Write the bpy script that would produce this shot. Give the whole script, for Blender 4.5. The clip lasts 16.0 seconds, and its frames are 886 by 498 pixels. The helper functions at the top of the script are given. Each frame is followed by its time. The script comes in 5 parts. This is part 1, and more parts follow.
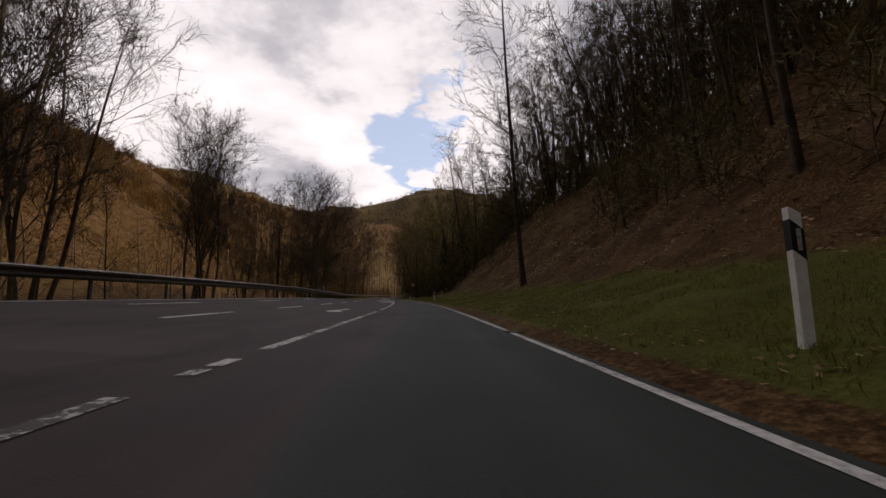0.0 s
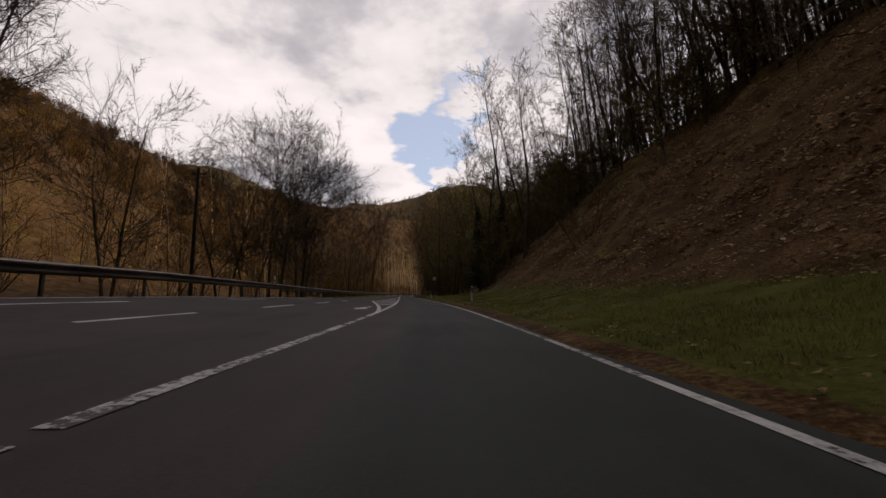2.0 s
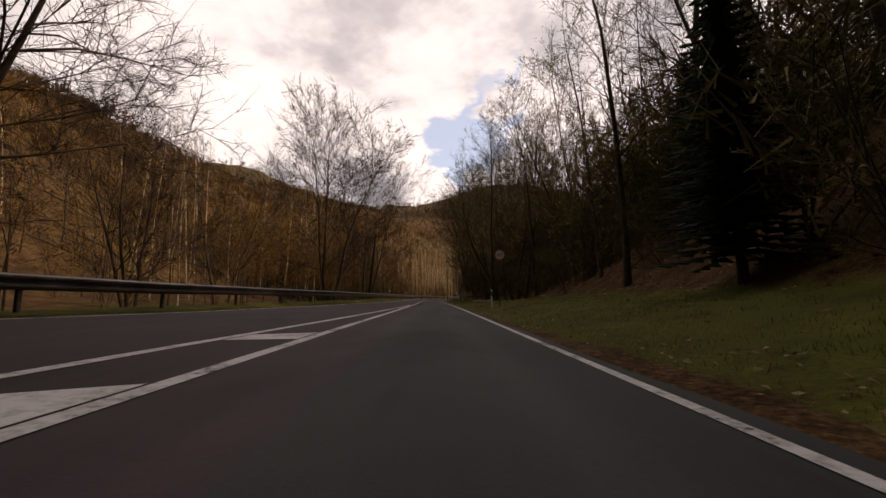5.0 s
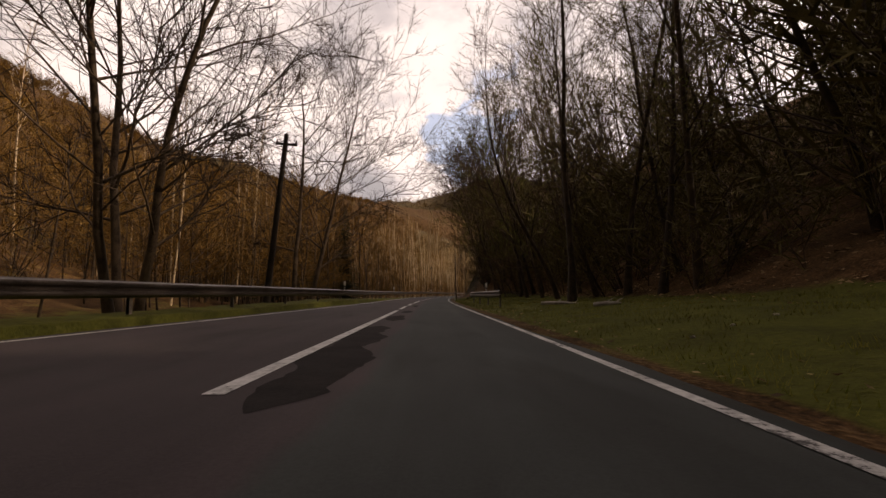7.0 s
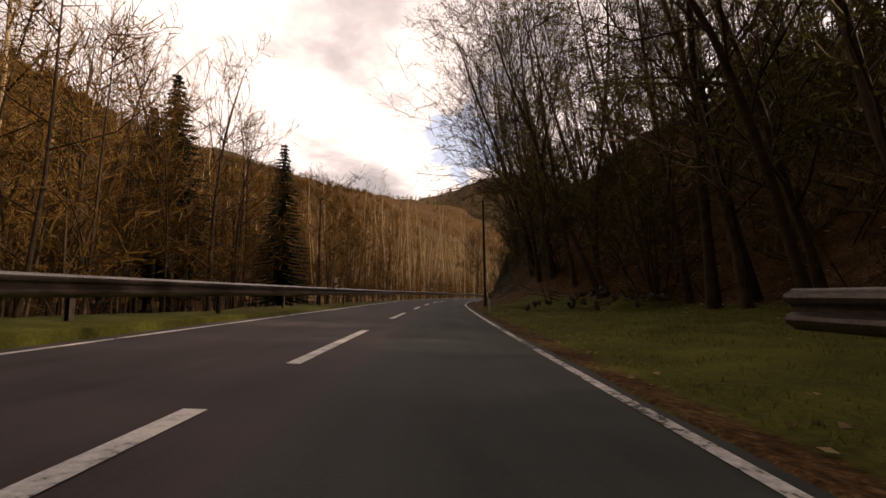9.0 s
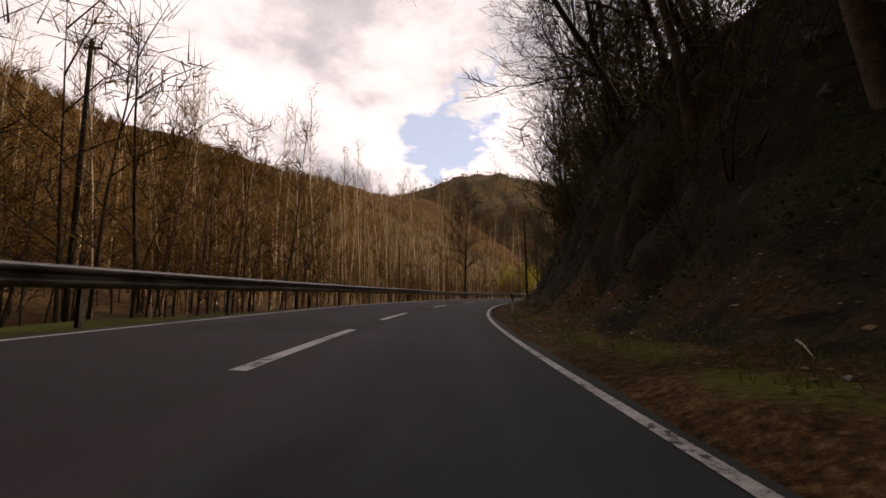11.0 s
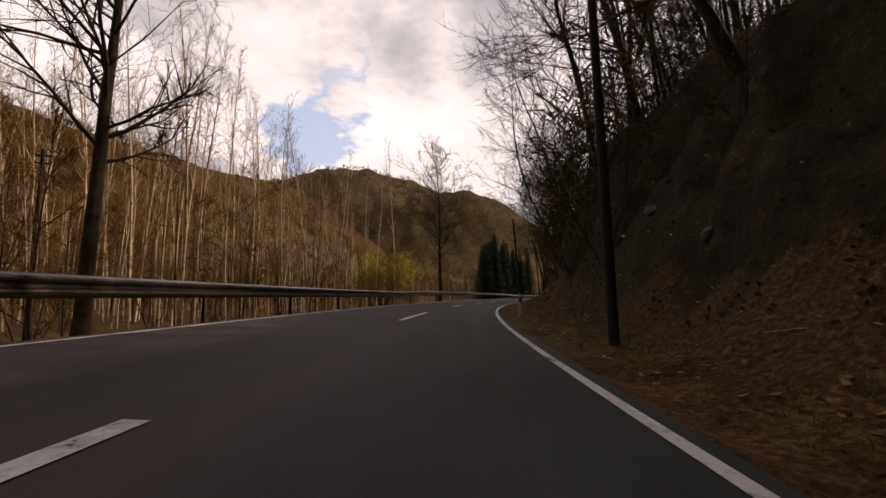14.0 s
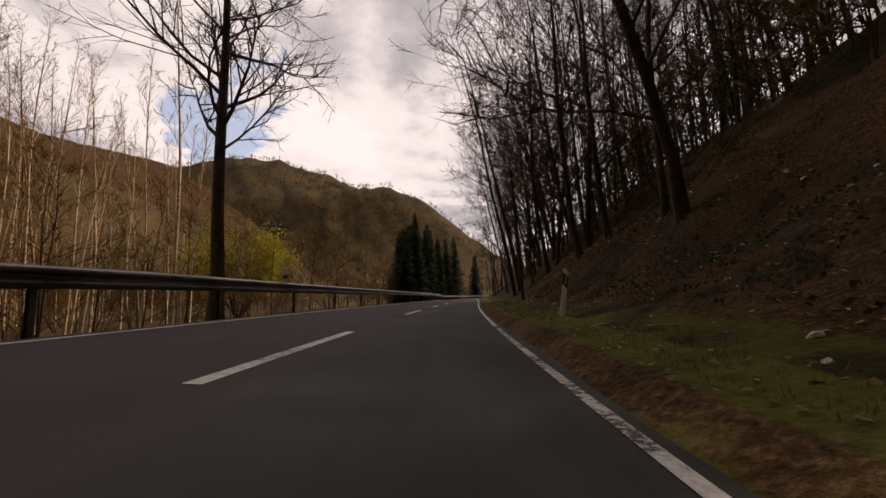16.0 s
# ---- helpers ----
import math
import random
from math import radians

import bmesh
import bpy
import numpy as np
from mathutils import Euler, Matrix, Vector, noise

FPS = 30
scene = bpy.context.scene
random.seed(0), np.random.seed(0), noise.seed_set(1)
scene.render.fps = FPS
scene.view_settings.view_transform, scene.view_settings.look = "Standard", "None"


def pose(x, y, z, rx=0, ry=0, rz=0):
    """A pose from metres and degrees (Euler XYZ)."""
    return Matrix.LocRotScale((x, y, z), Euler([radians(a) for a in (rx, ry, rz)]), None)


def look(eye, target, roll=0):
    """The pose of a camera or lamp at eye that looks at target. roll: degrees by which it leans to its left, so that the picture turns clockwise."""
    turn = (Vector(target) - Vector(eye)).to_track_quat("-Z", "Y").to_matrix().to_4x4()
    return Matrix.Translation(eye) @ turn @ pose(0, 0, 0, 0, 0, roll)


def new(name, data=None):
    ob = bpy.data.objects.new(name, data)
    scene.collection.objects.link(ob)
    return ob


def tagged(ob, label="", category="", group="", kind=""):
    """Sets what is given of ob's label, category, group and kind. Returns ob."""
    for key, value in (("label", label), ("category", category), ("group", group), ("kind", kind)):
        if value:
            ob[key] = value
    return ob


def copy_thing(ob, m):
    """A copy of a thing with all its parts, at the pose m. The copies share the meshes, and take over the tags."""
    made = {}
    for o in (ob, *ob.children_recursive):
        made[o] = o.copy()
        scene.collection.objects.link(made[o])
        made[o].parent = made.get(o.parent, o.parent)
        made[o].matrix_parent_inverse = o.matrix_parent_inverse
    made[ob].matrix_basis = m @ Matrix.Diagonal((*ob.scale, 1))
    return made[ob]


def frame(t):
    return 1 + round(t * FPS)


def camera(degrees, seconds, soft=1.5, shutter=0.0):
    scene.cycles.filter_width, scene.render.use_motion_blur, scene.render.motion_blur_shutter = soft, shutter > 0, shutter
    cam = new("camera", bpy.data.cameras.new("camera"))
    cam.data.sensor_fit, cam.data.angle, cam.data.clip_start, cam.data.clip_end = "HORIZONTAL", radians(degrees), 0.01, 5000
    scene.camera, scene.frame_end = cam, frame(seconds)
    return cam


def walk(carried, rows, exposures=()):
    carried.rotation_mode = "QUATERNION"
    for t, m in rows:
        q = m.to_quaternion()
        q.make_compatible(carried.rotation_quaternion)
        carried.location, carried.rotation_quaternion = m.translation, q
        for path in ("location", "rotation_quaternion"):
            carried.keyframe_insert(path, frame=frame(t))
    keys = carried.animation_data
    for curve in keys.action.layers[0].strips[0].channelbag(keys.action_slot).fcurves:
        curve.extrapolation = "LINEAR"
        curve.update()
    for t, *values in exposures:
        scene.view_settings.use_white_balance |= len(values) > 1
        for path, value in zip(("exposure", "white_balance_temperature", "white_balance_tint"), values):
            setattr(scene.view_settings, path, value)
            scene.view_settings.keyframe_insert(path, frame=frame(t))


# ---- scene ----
cam = camera(92.0, 16.0)
PATH = [
    (0, (-1.075, 6.611, 0.591), (-1.064, 8.599, 0.813), 0.3),
    (0.5, (-1.299, 11.838, 0.636), (-1.31, 13.829, 0.829), 0.0),
    (1, (-1.553, 17.105, 0.607), (-1.587, 19.094, 0.82), 0.1),
    (1.5, (-1.864, 22.784, 0.615), (-1.929, 24.773, 0.822), 0.2),
    (2, (-2.254, 28.633, 0.582), (-2.35, 30.62, 0.794), 0.4),
    (2.5, (-2.703, 34.798, 0.593), (-2.829, 36.782, 0.81), -0.1),
    (3, (-3.298, 41.233, 0.547), (-3.454, 43.214, 0.771), -0.3),
    (3.5, (-4.07, 47.73, 0.543), (-4.252, 49.709, 0.767), 0.6),
    (4, (-4.85, 54.131, 0.553), (-5.054, 56.108, 0.784), 0.6),
    (4.2, (-5.059, 56.678, 0.533), (-5.32, 58.647, 0.766), 0.9),
    (6.3, (-9.413, 85.072, 0.61), (-9.659, 87.045, 0.824), 0.1),
    (6.5, (-9.768, 87.841, 0.606), (-10.019, 89.813, 0.827), 0.4),
    (7, (-10.801, 95.03, 0.607), (-11.061, 97.002, 0.818), -0.5),
    (7.5, (-12.1, 102.53, 0.583), (-12.367, 104.499, 0.806), 0.5),
    (8, (-13.141, 110.003, 0.63), (-13.413, 111.97, 0.863), 0.7),
    (8.5, (-14.244, 117.685, 0.706), (-14.526, 119.653, 0.922), 0.2),
    (9, (-15.514, 125.697, 0.689), (-15.786, 127.667, 0.903), 0.3),
    (9.2, (-15.954, 128.884, 0.655), (-16.222, 130.854, 0.871), 0.9),
    (11.3, (-19.773, 162.652, 0.62), (-19.878, 164.638, 0.834), -0.5),
    (11.5, (-19.942, 166.085, 0.635), (-20.009, 168.072, 0.848), -0.9),
    (12, (-19.932, 174.87, 0.626), (-19.868, 176.857, 0.842), -0.7),
    (12.5, (-19.398, 183.229, 0.593), (-19.191, 185.206, 0.814), 0.4),
    (13, (-18.385, 191.313, 0.602), (-18.067, 193.276, 0.815), 0.2),
    (13.5, (-16.971, 199.514, 0.626), (-16.569, 201.461, 0.845), 1.0),
    (14, (-15.069, 207.745, 0.64), (-14.604, 209.677, 0.861), -0.4),
    (14.5, (-12.864, 215.841, 0.63), (-12.289, 217.745, 0.834), 0.6),
    (15, (-10.162, 223.789, 0.604), (-9.477, 225.655, 0.828), 0.9),
    (15.5, (-7.031, 231.541, 0.622), (-6.274, 233.379, 0.846), 0.5),
    (16, (-3.487, 239.406, 0.605), (-2.67, 241.218, 0.828), -0.8),
]
walk(cam, [(t, look(eye, target, roll)) for t, eye, target, roll in PATH],
     [(0, -0.2, 6700, 18), (2.5, -0.36, 6900, 18), (3.2, -0.15, 7100, 20), (4, -0.08, 7400, 22), (6.5, -0.02, 7400, 22), (7.2, 0.05, 7900, 25), (7.5, 0.42, 8100, 27), (8.0, 0.6, 8300, 27), (8.5, 0.22, 8100, 26), (9, 0.2, 8000, 25), (11.3, -0.12, 7200, 23), (12.0, -0.25, 7200, 23), (13.0, -0.28, 7200, 23), (14.5, -0.12, 7200, 23), (15.5, -0.34, 7300, 23), (16, -0.32, 7300, 23)])

# ---- world and light ----
SUN_AZ, SUN_EL = radians(82), radians(33)  # azimuth clockwise from +y
world = bpy.data.worlds.new("spring_sky")
scene.world = world
world.use_nodes = True


class Nodes:
    """Short-hand for building node trees."""

    def __init__(self, tree):
        self.t = tree

    def add(self, kind, ins=None, **props):
        n = self.t.nodes.new(kind)
        for k, v in props.items():
            if k == "op":
                n.operation = v
            elif k == "blend":
                n.blend_type = v
            elif k == "dtype":
                n.data_type = v
        for k, v in (ins or {}).items():
            if isinstance(v, bpy.types.NodeSocket):
                self.t.links.new(v, n.inputs[k])
            else:
                n.inputs[k].default_value = v
        return n

    def math(self, op, a, b=0.0, c=0.0):
        return self.add("ShaderNodeMath", {0: a, 1: b, 2: c}, op=op).outputs[0]

    def ramp(self, fac, stops):
        n = self.add("ShaderNodeValToRGB", {0: fac})
        e = n.color_ramp.elements
        while len(e) > 1:
            e.remove(e[-1])
        e[0].position, e[0].color = stops[0][0], (*stops[0][1], 1)
        for p, col in stops[1:]:
            s = e.new(p)
            s.color = (*col, 1)
        return n.outputs[0]

    def noise(self, vec, scale, detail=4.0, rough=0.55, dist=0.0):
        n = self.add("ShaderNodeTexNoise", {"Scale": scale, "Detail": detail, "Roughness": rough, "Distortion": dist})
        if vec is not None:
            self.t.links.new(vec, n.inputs["Vector"])
        return n.outputs[0]

    def mix(self, fac, a, b, blend="MIX"):
        n = self.add("ShaderNodeMixRGB", {0: fac, 1: a, 2: b}, blend=blend)
        return n.outputs[0]


def grey(v):
    return (v, v, v, 1)


def build_sky():
    nt = world.node_tree
    nt.nodes.clear()
    N = Nodes(nt)
    coord = N.add("ShaderNodeTexCoord").outputs["Generated"]
    sky = N.add("ShaderNodeTexSky")
    sky.sky_type, sky.sun_disc = "NISHITA", False
    sky.sun_elevation, sky.sun_rotation = SUN_EL, SUN_AZ
    sky.air_density, sky.dust_density, sky.ozone_density = 1.0, 0.8, 2.0
    blue = N.mix(0.50, N.mix(1.0, sky.outputs[0], (0.20, 0.20, 0.20, 1), "MULTIPLY"), (0.86, 0.98, 1.14, 1))
    sep = N.add("ShaderNodeSeparateXYZ", {0: coord})
    up = N.math("MAXIMUM", sep.outputs[2], 0.0)
    # cloud deck: direction flattened on to a plane overhead
    den = N.math("ADD", up, 0.16)
    cx, cy = N.math("DIVIDE", sep.outputs[0], den), N.math("DIVIDE", sep.outputs[1], den)
    deck = N.add("ShaderNodeCombineXYZ", {0: cx, 1: cy, 2: 0.35}).outputs[0]
    warp = N.noise(deck, 2.2, 3.0)
    base = N.noise(deck, 1.05, 7.0, 0.6, 0.35)
    fine = N.noise(deck, 5.0, 6.0, 0.6)
    # a break in the clouds that runs along the valley
    gx = N.math("SUBTRACT", cx, N.math("MULTIPLY_ADD", N.math("SUBTRACT", cy, 1.75), -0.10, -0.10))
    gx = N.math("ADD", gx, N.math("MULTIPLY", N.math("SUBTRACT", warp, 0.5), 0.9))
    gx = N.math("ADD", gx, N.math("MULTIPLY", N.math("SUBTRACT", fine, 0.5), 0.55))
    along = N.math("ABSOLUTE", N.math("SUBTRACT", cy, 1.95))
    gap = N.math("SUBTRACT", 1.0, N.math("MULTIPLY", N.math("ABSOLUTE", gx), 4.6))
    gap = N.math("SUBTRACT", gap, N.math("MULTIPLY", along, 1.0))
    cover = N.math("ADD", N.math("MULTIPLY", base, 1.5), N.math("MULTIPLY", N.math("SUBTRACT", fine, 0.22), 0.8))
    cover = N.math("SUBTRACT", cover, N.math("MULTIPLY", N.math("MAXIMUM", gap, 0.0), 1.5))
    amount = N.add("ShaderNodeMapRange", {0: cover, 1: 0.26, 2: 0.76}).outputs[0]
    # bright where the cloud is thin, grey where it is thick
    thick = N.noise(deck, 1.15, 5.0, 0.55, 0.2)
    lum = N.ramp(N.math("ADD", thick, N.math("MULTIPLY", N.math("SUBTRACT", fine, 0.5), 0.30)),
                 [(0.42, (1.22, 1.19, 1.18)), (0.53, (1.04, 1.02, 1.02)), (0.61, (0.70, 0.70, 0.73)), (0.72, (0.43, 0.45, 0.49))])
    col = N.mix(amount, blue, lum)
    # the sky is brightest towards the hidden sun and dims away from it
    toward = N.add("ShaderNodeVectorMath", {0: coord, 1: (0.05, 0.95, 0.30)}, op="DOT_PRODUCT").outputs["Value"]
    dim = N.add("ShaderNodeMapRange", {0: toward, 1: 0.1, 2: 0.72, 3: 0.15, 4: 1.0}).outputs[0]
    col = N.mix(1.0, col, N.add("ShaderNodeCombineColor", {0: dim, 1: dim, 2: dim}).outputs[0], "MULTIPLY")
    bg = N.add("ShaderNodeBackground", {0: col, 1: 1.0})
    out = N.add("ShaderNodeOutputWorld")
    nt.links.new(bg.outputs[0], out.inputs[0])


build_sky()

sun = new("sun", bpy.data.lights.new("sun", "SUN"))
sun.data.energy, sun.data.angle, sun.data.color = 3.3, radians(1.2), (1.0, 0.86, 0.66)
sun.rotation_euler = Vector((-math.sin(SUN_AZ) * math.cos(SUN_EL), -math.cos(SUN_AZ) * math.cos(SUN_EL), -math.sin(SUN_EL))).to_track_quat("-Z", "Y").to_euler()


# ---- materials ----
def material(name, dark, light, scale=3.0, rough=0.85, bump=0.3, fine=40.0, metal=0.0, coord="Object", spread=(0.32, 0.68), vary=0.0, spec=0.3):
    """Two-scale mottled surface between two base colours. vary: change of tone from object to object."""
    m = bpy.data.materials.new(name)
    m.use_nodes = True
    N = Nodes(m.node_tree)
    b = m.node_tree.nodes["Principled BSDF"]
    v = N.add("ShaderNodeTexCoord").outputs[coord]
    a, c = N.noise(v, scale, 5.0, 0.6), N.noise(v, fine, 3.0, 0.6)
    f = N.math("MULTIPLY_ADD", N.math("SUBTRACT", c, 0.5), 0.6, a)
    col = N.ramp(f, [(spread[0], dark), (spread[1], light)])
    if vary:
        r = N.add("ShaderNodeObjectInfo").outputs["Random"]
        k = N.math("MULTIPLY_ADD", r, vary * 2, 1 - vary)
        kk = N.add("ShaderNodeCombineColor", {0: k, 1: k, 2: k}).outputs[0]
        col = N.mix(1.0, col, kk, "MULTIPLY")
    m.node_tree.links.new(col, b.inputs["Base Color"])
    b.inputs["Roughness"].default_value, b.inputs["Metallic"].default_value = rough, metal
    b.inputs["Specular IOR Level"].default_value = spec
    if bump:
        bp = N.add("ShaderNodeBump", {"Strength": bump, "Distance": 0.02, "Height": f})
        m.node_tree.links.new(bp.outputs[0], b.inputs["Normal"])
    return m


def leaf_material(name, dark, light, vary_scale=0.6):
    """Thin leaf or blade: tone by island, a little light through it."""
    m = bpy.data.materials.new(name)
    m.use_nodes = True
    N = Nodes(m.node_tree)
    b = m.node_tree.nodes["Principled BSDF"]
    r = N.add("ShaderNodeNewGeometry").outputs["Random Per Island"]
    col = N.ramp(r, [(0.0, dark), (1.0, light)])
    v = N.add("ShaderNodeTexCoord").outputs["Object"]
    patch = N.ramp(N.noise(v, vary_scale, 3.0), [(0.3, (0.55, 0.55, 0.5)), (0.7, (1.2, 1.15, 1.1))])
    col = N.mix(1.0, col, patch, "MULTIPLY")
    m.node_tree.links.new(col, b.inputs["Base Color"])
    b.inputs["Roughness"].default_value = 0.7
    b.inputs["Specular IOR Level"].default_value = 0.2
    thin = N.add("ShaderNodeBsdfTranslucent", {"Color": col})
    both = N.add("ShaderNodeMixShader", {0: 0.45, 1: b.outputs[0], 2: thin.outputs[0]})
    m.node_tree.links.new(both.outputs[0], m.node_tree.nodes["Material Output"].inputs[0])
    return m


def asphalt_material():
    m = bpy.data.materials.new("worn_asphalt")
    m.use_nodes = True
    N = Nodes(m.node_tree)
    b = m.node_tree.nodes["Principled BSDF"]
    v = N.add("ShaderNodeTexCoord").outputs["Object"]
    uv = N.add("ShaderNodeUVMap").outputs[0]
    lane = N.add("ShaderNodeSeparateXYZ", {0: uv}).outputs[0]   # metres from the edge line
    grain = N.noise(v, 55.0, 4.0, 0.7)
    mid = N.noise(v, 0.35, 5.0, 0.6)
    stretched = N.add("ShaderNodeMapping", {0: uv, 3: (1.6, 0.05, 1.0)}).outputs[0]
    streak = N.noise(stretched, 1.0, 4.0, 0.6)
    tone = N.math("MULTIPLY_ADD", grain, 0.35, N.math("MULTIPLY_ADD", mid, 0.45, N.math("MULTIPLY", streak, 0.35)))
    new_col = N.ramp(tone, [(0.38, (0.023, 0.026, 0.024)), (0.75, (0.052, 0.058, 0.055))])
    old_col = N.ramp(tone, [(0.36, (0.026, 0.020, 0.021)), (0.76, (0.068, 0.050, 0.052))])
    # the older, redder mix lies left of a wavering seam in the own lane
    seam = N.math("MULTIPLY_ADD", N.math("SUBTRACT", mid, 0.5), 0.5, lane)
    f = N.add("ShaderNodeMapRange", {0: seam, 1: 2.02, 2: 2.14}).outputs[0]
    col = N.mix(f, new_col, old_col)
    # dark bitumen stains, drawn out along the lane
    blot = N.noise(N.add("ShaderNodeMapping", {0: uv, 3: (0.55, 0.16, 1.0)}).outputs[0], 1.0, 4.0, 0.6, 0.4)
    stain = N.ramp(blot, [(0.54, (1.0, 1.0, 1.0)), (0.64, (0.66, 0.64, 0.63))])
    col = N.mix(1.0, col, stain, "MULTIPLY")
    # polished, slightly paler wheel tracks
    t1 = N.math("SUBTRACT", 1.0, N.math("MULTIPLY", N.math("ABSOLUTE", N.math("SUBTRACT", lane, 0.75)), 2.6))
    t2 = N.math("SUBTRACT", 1.0, N.math("MULTIPLY", N.math("ABSOLUTE", N.math("SUBTRACT", lane, 2.2)), 2.6))
    tr = N.math("MULTIPLY", N.math("MAXIMUM", N.math("MAXIMUM", t1, t2), 0.0), 0.22)
    k = N.math("ADD", 1.0, tr)
    col = N.mix(1.0, col, N.add("ShaderNodeCombineColor", {0: k, 1: k, 2: k}).outputs[0], "MULTIPLY")
    m.node_tree.links.new(col, b.inputs["Base Color"])
    b.inputs["Roughness"].default_value = 0.82
    b.inputs["Specular IOR Level"].default_value = 0.25
    bp = N.add("ShaderNodeBump", {"Strength": 0.35, "Distance": 0.006, "Height": grain})
    m.node_tree.links.new(bp.outputs[0], b.inputs["Normal"])
    return m


def paint_material(name, wear):
    """Road paint, chipped so that the asphalt tone shows. wear: 0 is fresh, 0.1 nearly gone."""
    m = bpy.data.materials.new(name)
    m.use_nodes = True
    N = Nodes(m.node_tree)
    b = m.node_tree.nodes["Principled BSDF"]
    v = N.add("ShaderNodeTexCoord").outputs["Object"]
    f = N.math("MULTIPLY_ADD", N.noise(v, 1.1, 4.0), 0.5, N.math("MULTIPLY", N.noise(v, 14.0, 5.0, 0.7), 0.6))
    col = N.ramp(f, [(0.44 + wear, (0.045, 0.040, 0.039)), (0.47 + wear, (0.38, 0.37, 0.36)), (0.60 + wear, (0.66, 0.64, 0.62))])
    m.node_tree.links.new(col, b.inputs["Base Color"])
    b.inputs["Roughness"].default_value = 0.7
    return m


def ground_material():
    """Meadow and verge grass near the road, leaf litter and earth on slopes, by height above and distance from the road."""
    m = bpy.data.materials.new("valley_ground")
    m.use_nodes = True
    N = Nodes(m.node_tree)
    b = m.node_tree.nodes["Principled BSDF"]
    v = N.add("ShaderNodeTexCoord").outputs["Object"]
    uv = N.add("ShaderNodeUVMap").outputs[0]
    su = N.add("ShaderNodeSeparateXYZ", {0: uv})
    grassy, rock_shade = su.outputs[0], su.outputs[1]
    big, mid, fine = N.noise(v, 0.12, 4.0), N.noise(v, 0.9, 5.0, 0.65), N.noise(v, 14.0, 4.0, 0.7)
    grass = N.ramp(N.math("MULTIPLY_ADD", fine, 0.5, N.math("MULTIPLY", mid, 0.5)),
                   [(0.35, (0.046, 0.041, 0.010)), (0.55, (0.094, 0.100, 0.019)), (0.72, (0.18, 0.150, 0.042))])
    litter = N.ramp(N.math("MULTIPLY_ADD", fine, 0.6, N.math("MULTIPLY", mid, 0.4)),
                    [(0.38, (0.022, 0.012, 0.005)), (0.52, (0.094, 0.051, 0.021)), (0.66, (0.25, 0.150, 0.074))])
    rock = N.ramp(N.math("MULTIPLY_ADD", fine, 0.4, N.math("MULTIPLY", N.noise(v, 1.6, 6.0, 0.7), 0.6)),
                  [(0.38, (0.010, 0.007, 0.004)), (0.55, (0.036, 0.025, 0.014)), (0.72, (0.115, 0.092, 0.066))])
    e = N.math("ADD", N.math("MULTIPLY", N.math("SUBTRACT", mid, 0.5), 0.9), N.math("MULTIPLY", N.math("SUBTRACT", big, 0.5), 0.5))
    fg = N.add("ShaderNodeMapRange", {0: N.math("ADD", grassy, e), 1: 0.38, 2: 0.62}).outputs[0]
    fr = N.add("ShaderNodeMapRange", {0: N.math("ADD", rock_shade, e), 1: 0.45, 2: 0.6}).outputs[0]
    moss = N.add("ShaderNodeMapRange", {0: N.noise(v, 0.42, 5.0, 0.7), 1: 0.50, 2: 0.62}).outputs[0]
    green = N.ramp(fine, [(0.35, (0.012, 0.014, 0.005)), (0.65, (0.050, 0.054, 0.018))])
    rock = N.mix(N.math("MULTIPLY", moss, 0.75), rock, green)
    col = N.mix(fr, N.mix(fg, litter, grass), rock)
    m.node_tree.links.new(col, b.inputs["Base Color"])
    b.inputs["Roughness"].default_value = 0.95
    b.inputs["Specular IOR Level"].default_value = 0.1
    bp = N.add("ShaderNodeBump", {"Strength": 0.8, "Distance": 0.06, "Height": N.math("MULTIPLY_ADD", mid, 0.6, fine)})
    m.node_tree.links.new(bp.outputs[0], b.inputs["Normal"])
    return m


ASPHALT, PAINT, GROUND = asphalt_material(), paint_material("road_paint", 0.0), ground_material()
WORN_PAINT = paint_material("worn_road_paint", 0.075)
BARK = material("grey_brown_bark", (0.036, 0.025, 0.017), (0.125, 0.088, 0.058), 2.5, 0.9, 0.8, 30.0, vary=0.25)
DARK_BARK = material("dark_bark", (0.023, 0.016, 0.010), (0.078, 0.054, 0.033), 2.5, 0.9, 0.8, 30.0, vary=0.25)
FINE_TWIG = material("fine_brown_twigs", (0.036, 0.025, 0.018), (0.090, 0.063, 0.044), 1.5, 0.9, 0.0, vary=0.25)
TWIG = material("bare_twigs", (0.055, 0.034, 0.019), (0.125, 0.080, 0.045), 1.5, 0.9, 0.0, vary=0.3)
WARM_TWIG = material("budding_twigs", (0.105, 0.058, 0.014), (0.27, 0.158, 0.036), 1.2, 0.9, 0.0, vary=0.35)
BIRCH = material("pale_birch_bark", (0.14, 0.095, 0.055), (0.54, 0.42, 0.28), 1.6, 0.75, 0.3, 9.0, spread=(0.34, 0.48), vary=0.2)
MOSSY = material("mossy_twigs", (0.07, 0.058, 0.018), (0.19, 0.155, 0.05), 1.2, 0.9, 0.0, vary=0.3)
NEEDLE = leaf_material("spruce_needles", (0.010, 0.018, 0.010), (0.030, 0.045, 0.020))
YOUNG_LEAF = leaf_material("young_leaves", (0.08, 0.10, 0.018), (0.20, 0.22, 0.05))
BLOSSOM = leaf_material("yellow_green_leaves", (0.32, 0.31, 0.03), (0.52, 0.47, 0.06))
HILL_BRUSH = leaf_material("hillside_branches", (0.095, 0.049, 0.011), (0.165, 0.094, 0.021), 0.03)
